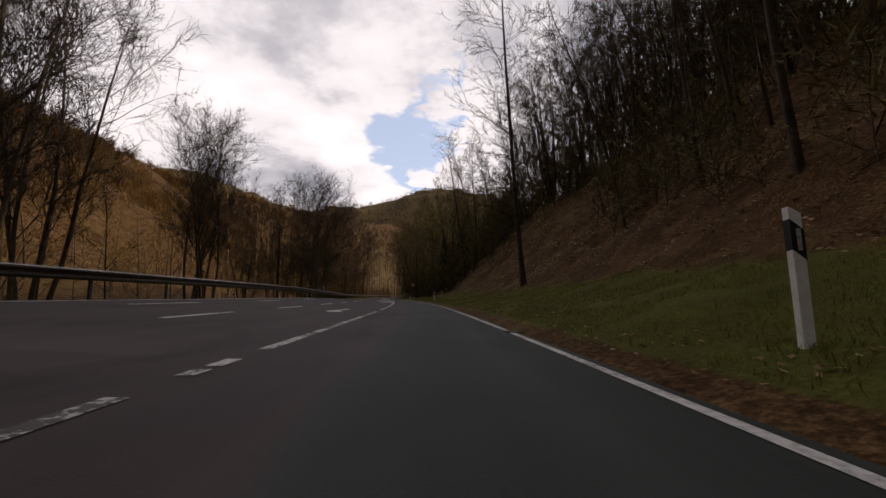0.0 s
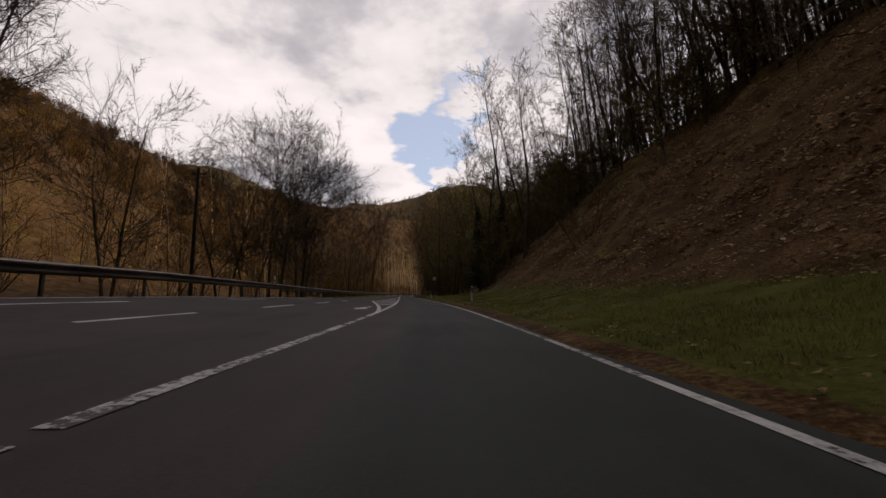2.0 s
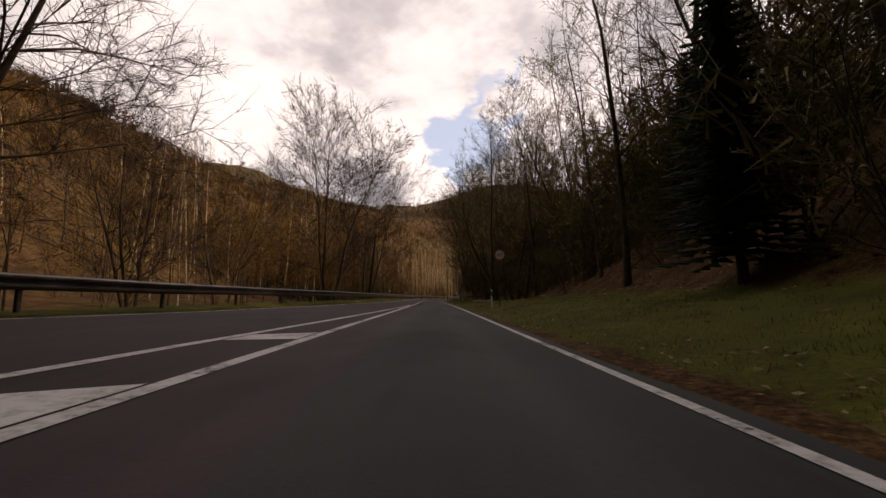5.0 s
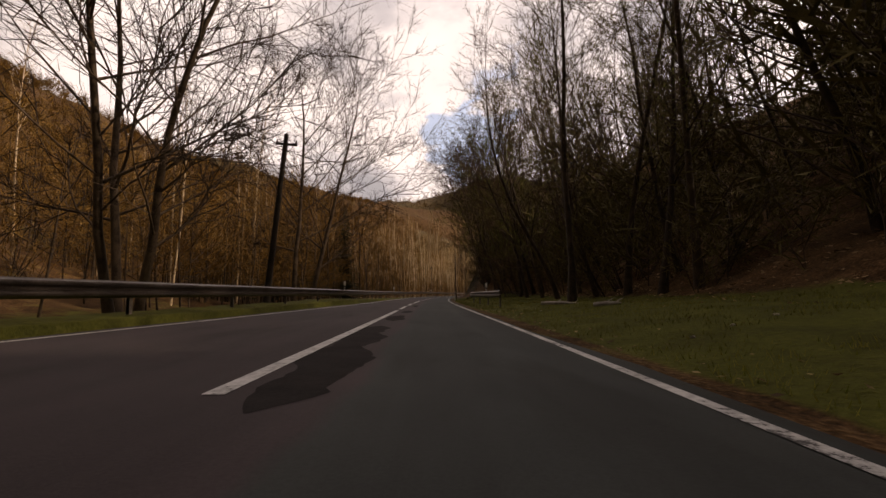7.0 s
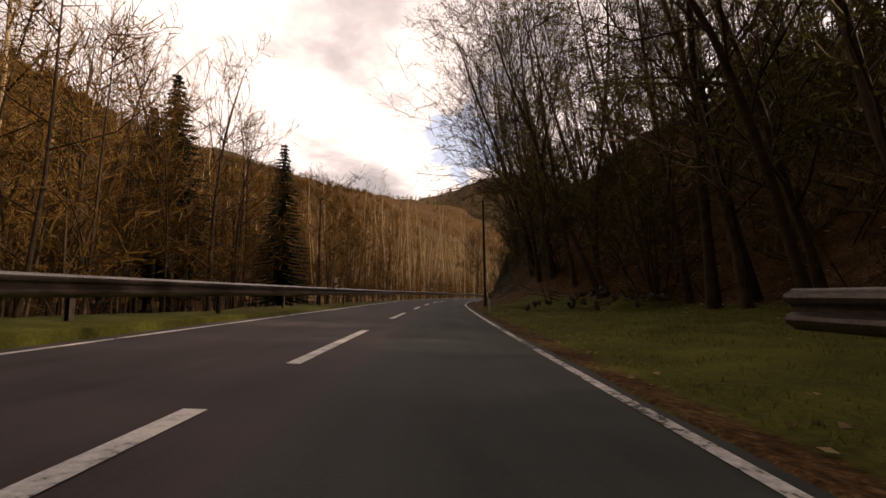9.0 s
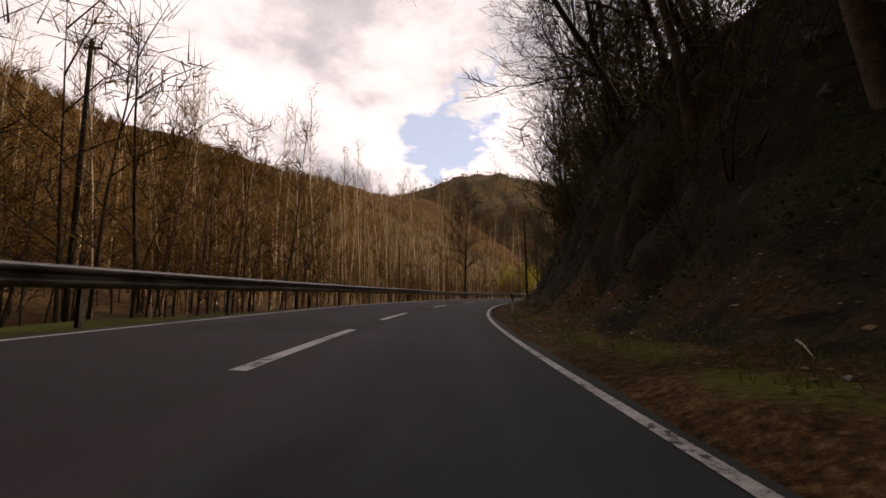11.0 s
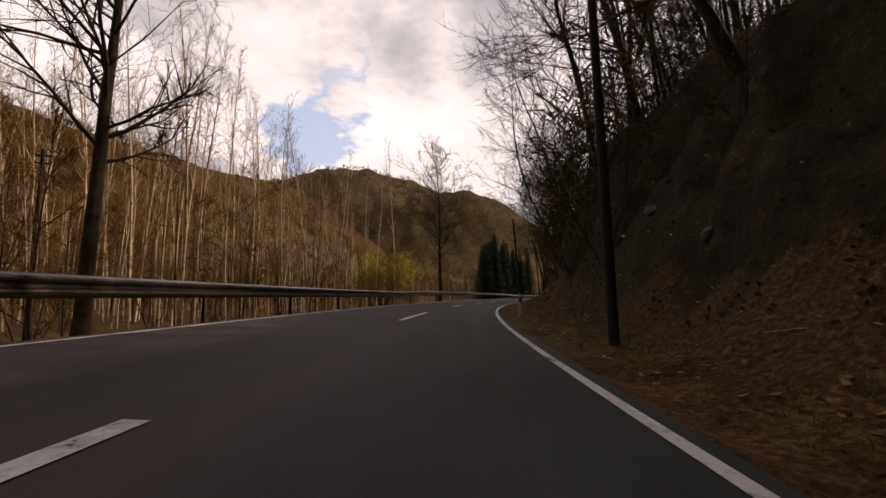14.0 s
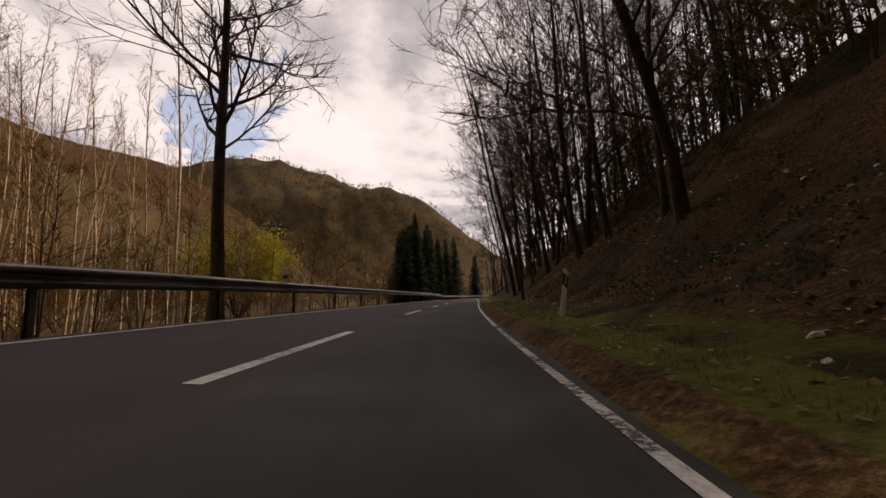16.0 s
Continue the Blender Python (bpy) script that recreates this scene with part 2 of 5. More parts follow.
DRY_LEAF = leaf_material("dry_leaves", (0.08, 0.044, 0.020), (0.52, 0.38, 0.23))
GRASS = leaf_material("grass_blades", (0.095, 0.110, 0.018), (0.25, 0.23, 0.055), 0.25)
IVY = leaf_material("ivy_leaves", (0.028, 0.028, 0.007), (0.095, 0.085, 0.024))
STEEL = material("weathered_galvanised_steel", (0.060, 0.046, 0.040), (0.155, 0.132, 0.120), 1.2, 0.38, 0.12, 25.0, metal=0.8)
DULL_STEEL = material("dull_steel_post", (0.06, 0.05, 0.045), (0.16, 0.14, 0.125), 3.0, 0.7, 0.2, 25.0, metal=0.3)
WHITE = material("white_plastic", (0.70, 0.68, 0.65), (0.86, 0.85, 0.83), 5.0, 0.5, 0.05, 30.0)
BLACK = material("black_plastic", (0.008, 0.008, 0.008), (0.02, 0.02, 0.02), 5.0, 0.5, 0.05)
REFLECT = material("grey_reflector", (0.30, 0.30, 0.31), (0.50, 0.50, 0.52), 20.0, 0.25, 0.0, spec=0.6)
RED = material("red_sign_film", (0.42, 0.020, 0.015), (0.55, 0.035, 0.025), 4.0, 0.45, 0.0)
SIGN_WHITE = material("white_sign_film", (0.66, 0.64, 0.60), (0.80, 0.79, 0.76), 4.0, 0.45, 0.0)
IRON = material("cast_iron", (0.012, 0.011, 0.010), (0.04, 0.036, 0.032), 12.0, 0.6, 0.3, 60.0, metal=0.6)
POLEWOOD = material("tarred_pole_wood", (0.012, 0.010, 0.008), (0.045, 0.034, 0.027), 1.5, 0.85, 0.5, 30.0)
CERAMIC = material("brown_ceramic", (0.05, 0.025, 0.018), (0.08, 0.04, 0.03), 6.0, 0.3, 0.0)
WIRE = material("dark_wire", (0.02, 0.02, 0.02), (0.04, 0.04, 0.04), 6.0, 0.6, 0.0)
# mossy slate darkened below ROCK: the shade of the hollow is in the colour
LEDGE = material("mossy_shaded_slate", (0.008, 0.006, 0.004), (0.042, 0.034, 0.018), 0.9, 0.9, 0.9, 7.0)
ROCK = material("grey_slate_rock", (0.018, 0.014, 0.010), (0.13, 0.112, 0.092), 1.3, 0.9, 0.9, 9.0, vary=0.25)
STONE = material("pale_stone", (0.26, 0.23, 0.20), (0.55, 0.50, 0.45), 6.0, 0.85, 0.5, 40.0, vary=0.2)
DEADWOOD = material("pale_dead_wood", (0.16, 0.125, 0.09), (0.40, 0.34, 0.27), 3.0, 0.9, 0.2, 30.0)
TAR = material("bitumen_seal", (0.010, 0.009, 0.009), (0.022, 0.020, 0.020), 4.0, 0.95, 0.1, 40.0, spec=0.05)
STAIN = material("tar_stain", (0.016, 0.013, 0.013), (0.030, 0.025, 0.024), 2.0, 0.9, 0.2, 45.0, spec=0.1)
HILLGROUND = material("wooded_hill", (0.030, 0.024, 0.009), (0.130, 0.084, 0.028), 0.016, 0.95, 0.0, 0.13, spread=(0.30, 0.72))

# ---- plan of the road ----
KNOT_Y = np.array([-60, 0, 25, 50, 75, 100, 125, 150, 170, 190, 210, 230, 250, 275, 300, 340, 365, 390.0])
KNOT_X = np.array([2.12, 0.68, -0.43, -2.66, -6.21, -10.02, -14.08, -17.4, -18.92, -17.43, -13.34, -6.66, 2.7, 16.14, 29.98, 52.44, 72.0, 98.0])


def spline_moments(k, x):
    n, h = len(k), np.diff(k)
    a, r = np.eye(n), np.zeros(n)
    for i in range(1, n - 1):
        a[i, i - 1 : i + 2] = h[i - 1], 2 * (h[i - 1] + h[i]), h[i]
        r[i] = 6 * ((x[i + 1] - x[i]) / h[i] - (x[i] - x[i - 1]) / h[i - 1])
    return np.linalg.solve(a, r)


MOMENTS = spline_moments(KNOT_Y, KNOT_X)


def edge_x(y):
    """x of the right-hand edge line at y."""
    y = np.asarray(y, float)
    yc = np.clip(y, KNOT_Y[0], KNOT_Y[-1])
    k = np.clip(np.searchsorted(KNOT_Y, yc) - 1, 0, len(KNOT_Y) - 2)
    h = KNOT_Y[k + 1] - KNOT_Y[k]
    a = (KNOT_Y[k + 1] - yc) / h
    b = 1 - a
    s = a * KNOT_X[k] + b * KNOT_X[k + 1] + ((a**3 - a) * MOMENTS[k] + (b**3 - b) * MOMENTS[k + 1]) * h * h / 6
    return s + (y - yc) * np.where(y > yc, 1.1, -0.2)


def edge_turn(y):
    return edge_x(np.asarray(y) + 0.5) - edge_x(np.asarray(y) - 0.5)


def table(y, pairs):
    p = np.array(pairs)
    return np.interp(y, p[:, 0], p[:, 1])


def lane(y):
    return table(y, [(-60, 3.25), (0, 3.25), (25, 3.17), (50, 3.1), (75, 3.02), (100, 2.85), (125, 2.7), (150, 2.66), (170, 2.62), (190, 2.62), (210, 2.62), (230, 2.58), (250, 2.6), (275, 2.62), (300, 2.63), (340, 2.63)])


def width(y):
    """From the right edge line to the left edge line."""
    return table(y, [(40, 10.2), (57, 9.8), (70, 9.0), (80, 8.2), (95, 7.1), (105, 6.4), (120, 5.6), (135, 5.45), (150, 5.4), (340, 5.4)])


def tilt(y):
    """Cross fall of the road: it rises to the left."""
    return table(y, [(90, 0.012), (130, 0.025), (175, 0.05), (290, 0.05), (320, 0.0)])


def plan(y, d):
    """World x, y of the place d metres left of the right edge line, level with y along it."""
    s = edge_turn(y)
    n = np.sqrt(1 + s * s)
    return edge_x(y) - d / n, y + d * s / n


def surface(y, d):
    return tilt(y) * (d - 1.5) + table(y, [(45, 0.055), (62, 0.03), (80, 0.0)]) * np.maximum(np.asarray(d, float) - 4.0, 0.0)


def fbm(x, y, scale, seed=0.0, octaves=4):
    """Cheap smooth noise from summed sines, about -1 to 1."""
    r, amp, f = 0.0, 1.0, 1.0 / scale
    for o in range(octaves):
        p = 1.7 * o + seed
        r = r + amp * (np.sin(x * f * 1.9 + 2.1 * np.sin(y * f * 1.3 + p) + p * 3.1) * np.cos(y * f * 2.1 + 1.7 * np.sin(x * f * 1.1 - p) + p * 1.3))
        amp *= 0.5
        f *= 2.07
    return r


FOOT = [(-60, 5.5), (40, 5.2), (60, 4.6), (75, 6), (90, 8.5), (130, 9.5), (143, 9), (152, 4.0), (160, 2.6), (172, 2.0), (185, 2.2), (193, 2.3), (194.5, 4.0), (198, 4.0), (199.5, 2.4), (215, 2.1), (225, 2.1), (240, 2.8), (340, 3)]
STEEP = [(-60, 37), (40, 42), (60, 41), (75, 46), (90, 41), (130, 33), (143, 40), (155, 43), (163, 59), (172, 66), (180, 67), (193, 50), (195, 66), (198, 66), (200, 50), (207, 63), (214, 64), (226, 72), (236, 42), (260, 41), (340, 38)]
CREST = [(-60, 25), (60, 22), (80, 11), (110, 16.5), (135, 17.5), (155, 17), (166, 8.8), (180, 8.9), (200, 8.1), (225, 7.0), (240, 15), (260, 12.7), (340, 19)]
UPPER = [(-60, 12), (80, 14), (150, 20), (200, 26), (260, 26), (340, 24)]


def soft(v, w):
    """0 below 0, slope one above, rounded over w."""
    return 0.5 * (v + np.sqrt(v * v + w * w))


def height(y, d, rough=True):
    """Ground height in road coordinates."""
    y, d = np.broadcast_arrays(np.asarray(y, float), np.asarray(d, float))
    w = width(y)
    x0, y0 = plan(y, d)
    road = surface(y, np.clip(d, -0.4, w + 0.4))
    u, v = -d, d - w
    foot, st, cr, up = table(y, FOOT), np.tan(np.radians(table(y, STEEP))), table(y, CREST), np.tan(np.radians(table(y, UPPER)))
    run = soft(u - foot, np.clip(1.6 - (st - 0.85) * 0.75, 0.45, 1.6))
    rise = st * run
    top = soft(rise - cr, 3.0)
    right = rise - top * (1 - up / st) + table(y, [(15, 0.22), (40, 0.12), (95, 0.12), (120, 0.03)]) * np.clip(u - 0.4, 0, 4)
    right = right + np.clip(run / 3, 0, 1) * (0.55 * fbm(x0, y0, 5.0, 1.0) + 0.34 * fbm(x0, y0, 1.3, 4.0) * np.clip((st - 0.85) * 2, 0, 1) + 0.12 * fbm(x0, y0, 1.2, 2.0)) * rough
    # broken rock of the cut faces: ledges and hollows
    crag = np.clip((st - 1.35) * 1.6, 0, 1) * np.clip(run / 1.2, 0, 1) * np.clip((cr + 1.5 - rise) / 2, 0, 1)
    right = right + crag * (1.3 * (0.55 - np.abs(fbm(x0 + 0.5 * y0, y0 - 0.3 * x0, 3.4, 9.0, 3))) + 0.55 * (0.5 - np.abs(fbm(x0, y0, 1.1, 6.0, 3)))) * rough
    left = -1.9 * (1 - np.exp(-np.clip(v - 2.0, 0, 60) / 4.5)) + 0.25 * fbm(x0, y0, 9.0, 3.0) * np.clip(v / 12, 0, 1)
    hill = np.interp(y, [-60, 120, 200, 260, 330], [48, 25, 44.5, 104, 90])
    left = left + 0.77 * soft(v - hill, 14.0) - 0.37 * soft(v - hill - 99, 40.0) + np.clip((v - hill) / 40, 0, 1) * 3.0 * fbm(x0, y0, 40.0, 5.0)
    z = np.where(u > 0.4, road + right, np.where(v > 0.4, road + left, road))
    edge = np.minimum(np.abs(u - 0.4), np.abs(v - 0.4))
    small = 0.03 * fbm(x0, y0, 0.9, 7.0) * np.clip(np.maximum(u - 0.5, v - 0.5), 0, 1)
    inside = (d > -0.12) & (d < w + 0.32)
    return np.where(inside, z - 0.12, z - 0.03 + small * rough)


def at(y, d, dz=0.0):
    """A point on the ground as a Vector."""
    x, yy = plan(y, d)
    return Vector((float(x), float(yy), float(height(y, d)) + dz))


def road_coords(x, y):
    """The y, d of a world place."""
    t = np.array(y, float)
    for _ in range(12):
        s = edge_turn(t)
        n = np.sqrt(1 + s * s)
        d = -((x - edge_x(t)) - (y - t) * s) / n * 1.0
        px, py = plan(t, d)
        t = t + ((y - py) + (x - px) * s) / n**2
    return t, d


def ground_z(x, y):
    t, d = road_coords(x, y)
    return float(height(t, d))


# ---- mesh helpers ----
def mesh_object(name, verts, faces, mat, parent=None, label="", smooth=False, uv=None):
    me = bpy.data.meshes.new(name)
    me.from_pydata([tuple(map(float, p)) for p in verts], [], [tuple(map(int, q)) for q in faces])
    if isinstance(mat, (list, tuple)):
        for q in mat:
            me.materials.append(q)
    else:
        me.materials.append(mat)
    if smooth:
        me.polygons.foreach_set("use_smooth", [True] * len(me.polygons))
    if uv is not None:
        layer = me.uv_layers.new(name="UVMap")
        idx = np.zeros(len(me.loops), np.int32)
        me.loops.foreach_get("vertex_index", idx)
        layer.data.foreach_set("uv", np.asarray(uv, np.float32)[idx].ravel())
    me.update()
    ob = new(name, me)
    ob.parent = parent
    if label:
        tagged(ob, label)
    return ob


def part(name, bm, mat, parent, label="", smooth=False):
    """Links a bmesh as one mesh object under a thing or a part."""
    me = bpy.data.meshes.new(name)
    bm.to_mesh(me)
    bm.free()
    me.materials.append(mat)
    if smooth:
        me.polygons.foreach_set("use_smooth", [True] * len(me.polygons))
    ob = new(name, me)
    ob.parent = parent
    if label:
        tagged(ob, label)
    return ob


def thing(name, m, label, category, group="", kind=""):
    ob = new(name)
    ob.matrix_world = m
    return tagged(ob, label, category, group, kind)


def box(bm, size, m=Matrix(), bevel=0.0):
    r = bmesh.ops.create_cube(bm, size=1.0, matrix=m @ Matrix.Diagonal((*size, 1)))
    if bevel:
        vs = set(r["verts"])
        es = [e for e in bm.edges if e.verts[0] in vs and e.verts[1] in vs]
        bmesh.ops.bevel(bm, geom=es, offset=bevel, segments=1, affect="EDGES")
    return bm


def rod(bm, r1, r2, h, m=Matrix(), sides=12):
    bmesh.ops.create_cone(bm, cap_ends=True, segments=sides, radius1=r1, radius2=r2, depth=h, matrix=m @ pose(0, 0, h / 2))
    return bm


# ---- ground, road ----
def build_ground():
    ys = np.concatenate([np.arange(-70, 152, 1.0), np.arange(152, 236, 0.5), np.arange(236, 275, 1.0), np.arange(275, 398, 2.5)])
    def steps(a, b, s0, g):
        out, s = [a], s0
        while out[-1] < b:
            out.append(out[-1] + s)
            s *= g
        return out
    right = steps(0.28, 105, 0.28, 1.033)
    left = steps(0.4, 250, 0.5, 1.07)
    cols_r = -np.array(right[::-1])
    V, UV = [], []
    cols = len(right) + 6 + len(left)
    for y in ys:
        w = float(width(y))
        d = np.concatenate([cols_r, [-0.10, 0.5, 3.0, min(4.2, w - 1.0), w - 0.5, w + 0.31], w + np.array(left)])
        yy = np.full_like(d, y)
        x, py = plan(yy, d)
        z = height(yy, d)
        V.append(np.stack([x, py, z], 1))
        u = -d
        v = d - w
        foot = float(table(y, FOOT))
        g = np.where(u > 0, 1.1 - np.clip((u - foot + 1.5) / 1.9, 0, 1) * (1.0 if y < 20 or y > 100 else 0.92 if y < 46 or y > 76 else 0.74), 0.95 - np.clip((v - 1.6) / 4, 0, 1) * 0.42 - np.clip((v - 12) / 10, 0, 1) * 0.2)
        if y > 152:
            g = np.where(u > 0, 0.45 + 0.5 * (y > 236) - 1.5 * np.clip((u - (1.3 if y < 236 else 2.0)) / 1.0, 0, 1), g)
        g = np.where((u > 0.2) & (u < (0.8 if y < 95 else 0.6)), 0.30, g)
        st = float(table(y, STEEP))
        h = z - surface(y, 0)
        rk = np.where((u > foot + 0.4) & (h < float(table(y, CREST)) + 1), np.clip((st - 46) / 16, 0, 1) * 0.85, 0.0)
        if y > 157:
            rk = np.where(u > 1.3, np.maximum(rk, 0.52), rk)   # dark earth and moss of the cut bank, with its deep shade painted in
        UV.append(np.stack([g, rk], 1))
    V, UV = np.concatenate(V), np.concatenate(UV)
    i = np.arange(len(ys) - 1)[:, None] * cols + np.arange(cols - 1)[None, :]
    F = np.stack([i, i + 1, i + 1 + cols, i + cols], -1).reshape(-1, 4)
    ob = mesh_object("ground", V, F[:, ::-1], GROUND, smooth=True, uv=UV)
    tagged(ob, "grassy verge, leaf-strewn wooded slope and valley meadow", "ground", kind="structure")


def far_height(x, y):
    r = np.hypot(x, y - 120)
    z = -16 + 0 * x
    z = z + 376 * np.exp(-((x - 25) / 546.0) ** 2 - ((y - 1448) / 386.0) ** 2)
    z = z + 187 * np.exp(-((x + 336) / 99.0) ** 2 - ((y - 723) / 587.0) ** 2)
    z = z + 109 * np.exp(-((x - 293) / 222.0) ** 2 - ((y - 1094) / 111.0) ** 2)
    z = z + 80 * np.exp(-((x + 105) / 123.0) ** 2 - ((y - 497) / 136.0) ** 2)
    z = z + 150 * np.exp(-((x - 520) / 160.0) ** 2 - ((y - 200) / 300.0) ** 2)
    z = z + (5 * fbm(x, y, 90.0, 2.0) + 5 * fbm(x, y, 38.0, 5.0, 3) * np.clip((r - 700) / 200, 0, 1)) * np.clip((r - 250) / 200, 0, 1)
    return z


def build_far_ground():
    a = np.sinh(np.linspace(-3.2, 3.2, 250)) / np.sinh(3.2) * 2600
    X, Y = np.meshgrid(a, a + 250)
    Z = far_height(X, Y)
    n = len(a)
    V = np.stack([X.ravel(), Y.ravel(), Z.ravel()], 1)
    i = np.arange(n - 1)[:, None] * n + np.arange(n - 1)[None, :]
    F = np.stack([i, i + 1, i + 1 + n, i + n], -1).reshape(-1, 4)
    ob = mesh_object("backdrop", V, F, HILLGROUND, smooth=True)
    tagged(ob, "distant wooded hills round the valley", "hills", kind="structure")


def ribbon(ya, yb, d0, d1, lift, step=1.0):
    """Vertices and faces of a strip along the road between two distances from the edge line (numbers or functions of y)."""
    ys = np.arange(0, max(1, round((yb - ya) / step)) + 1) / max(1, round((yb - ya) / step)) * (yb - ya) + ya
    a = d0(ys) if callable(d0) else np.full_like(ys, d0)
    b = d1(ys) if callable(d1) else np.full_like(ys, d1)
    xa, pa = plan(ys, a)
    xb, pb = plan(ys, b)
    V = np.concatenate([np.stack([xa, pa, surface(ys, a) + lift], 1), np.stack([xb, pb, surface(ys, b) + lift], 1)])
    n = len(ys)
    F = [(i, i + 1, n + i + 1, n + i) for i in range(n - 1)]
    uv = np.concatenate([np.stack([a, ys], 1), np.stack([b, ys], 1)])
    return V, F, uv


def build_road():
    ys = np.arange(-70, 391, 1.0)
    rows, uvs = [], []
    for y in ys:
        w = float(width(y))
        wob = 0.06 * float(fbm(np.array(y), np.array(0.0), 3.0, 1.0))
        d = np.array([-0.22 + wob, -0.18 + wob, 0.0, 1.5, 3.0, w * 0.5 + 1 if w < 7.5 else 4.0, w, w + 0.28 + wob, w + 0.32 + wob])
        x, py = plan(np.full_like(d, y), d)
        z = surface(y, d)
        z[0] -= 0.12
        z[-1] -= 0.12
        rows.append(np.stack([x, py, z], 1))
        uvs.append(np.stack([d, np.full_like(d, y)], 1))
    c = 9
    V, UV = np.concatenate(rows), np.concatenate(uvs)
    i = np.arange(len(ys) - 1)[:, None] * c + np.arange(c - 1)[None, :]
    F = np.stack([i, i + c, i + c + 1, i + 1], -1).reshape(-1, 4)
    ob = mesh_object("road", V, F, ASPHALT, smooth=False, uv=UV)
    return tagged(ob, "dark grey worn asphalt country road with white markings", "road", kind="structure")


build_ground()
build_far_ground()
road = build_road()


def stripe(name, ya, yb, d0, d1, step=1.0, mat=None):
    V, F, uv = ribbon(ya, yb, d0, d1, 0.006, step)
    mesh_object(name, V, F, mat or PAINT, road)


def build_markings():
    for a in np.arange(-64, 380, 8.0):
        for p, q in ([(a, a + 8.0)] if a != 120 else [(a, 122.4), (123.9, a + 8.0)]):
            stripe("edge_line", p, q, -0.05, 0.05, mat=WORN_PAINT if p in (32.0, 128.0, 240.0) else PAINT)
        stripe("edge_line", a, a + 8.0, lambda y: width(y) - 0.05, lambda y: width(y) + 0.05)
    c0, c1 = (lambda y: lane(y) - 0.07), (lambda y: lane(y) + 0.07)
    for a, b in [(-30, -24), (-21, -15), (-12, -7), (-4.2, 1.2), (2.6, 7.3), (8.2, 9.2), (9.85, 10.15), (10.3, 10.7), (11.4, 13.4), (13.6, 17.5), (17.8, 20.6), (20.8, 23.2), (25.0, 27.4), (27.6, 30.4), (30.6, 36.6), (36.9, 37.7), (38.0, 39.2)]:
        stripe("centre_line", a, b, c0, c1, 0.4, WORN_PAINT)
    stripe("centre_line", 39.8, 42, c0, c1)
    for a in (42, 53, 64, 75, 86):
        stripe("centre_line", a, a + (11.0 if a < 80 else 10.3), c0, c1)
    for a, b in [(97.9, 111.2), (217.7, 222.6)] + [(s, s + 3.8) for s in (112.7, 118.3, 124.6, 130.0, 137.5, 145.3, 153, 161, 167.5, 178.0, 189.6, 197.1, 205.7, 230.8, 241.6, 251.5, 260, 268.5, 277)]:
        stripe("centre_line", a, b, c0, c1)
    gore = [(42, 3.1), (47, 3.5), (50.5, 3.85), (52.6, 4.05), (56.3, 4.5), (60, 4.8), (62, 4.6), (65.7, 4.35), (72, 4.05), (77.3, 3.75), (84, 3.45), (88, 3.3), (91.5, 3.15), (97, 3.02)]
    for a, b in [(42, 50), (50, 57.0), (57.4, 64), (64.2, 72), (72, 80), (80, 88), (88.3, 96.5)]:
        stripe("gore_line", a, b, lambda y: table(y, gore) - 0.07, lambda y: table(y, gore) + 0.07)
    for s in (51.5, 54.7, 58.0, 61.4, 65.0, 68.8, 72.6):
        e = float(lane(s)) + 0.1
        V = []
        for yy, d in ((s, float(table(s, gore)) - 0.1), (s + 0.75, float(table(s + 0.75, gore)) - 0.1), (s + 1.3, e), (s + 0.3, e)):
            x, py = plan(yy, d)
            V.append((x, py, surface(yy, d) + 0.0055))
        mesh_object("hatch_bar", V, [(0, 1, 2, 3)], PAINT, road)
    for a in np.arange(-38, 58, 6.6):
        stripe("lane_line", a, a + 3.0, lambda y: 6.2 + 0 * y, lambda y: 6.32 + 0 * y)
    for a in np.arange(-36, 56, 9.0):
        stripe("lane_line", a, a + 3.6, lambda y: width(y) - 1.35, lambda y: width(y) - 1.23)
    # turn arrows: a shaft and a hooked head
    for y0, d0 in ((22.0, 4.85), (45.2, 4.35)):
        outline = [(-0.9, 0.10), (-0.35, -0.20), (-0.25, -0.31), (0.70, -0.14), (0.50, -0.03), (2.80, -0.16), (2.95, -0.05), (0.42, 0.14), (0.33, 0.24), (0.06, 0.30), (-0.10, 0.16)]
        V = []
        for yy, d in outline:
            x, py = plan(y0 + yy, d0 + d - 0.3)
            V.append((x, py, surface(y0 + yy, d0 + d - 0.3) + 0.006))
        mesh_object("turn_arrow", V, [tuple(range(len(V)))], PAINT, road)


build_markings()


def build_seam():
    """Sealed crack that wanders along the own lane."""
    off = lambda y: 2.36 + 0.11 * fbm(y, 0 * y, 4.0, 2.0) + 0.07 * fbm(y, 0 * y, 0.7, 5.0)
    for a, b in [(171, 177.5), (198, 206), (219, 233)]:
        V, F, uv = ribbon(a, b, lambda y: off(y) - 0.011 - 0.010 * np.abs(fbm(y, 0 * y, 1.1, 8.0)), lambda y: off(y) + 0.011 + 0.010 * np.abs(fbm(y, 0 * y, 0.9, 6.0)), 0.004, 0.2)
        mesh_object("tar_seam", V, F, TAR, road, "black wandering bitumen seam")


build_seam()


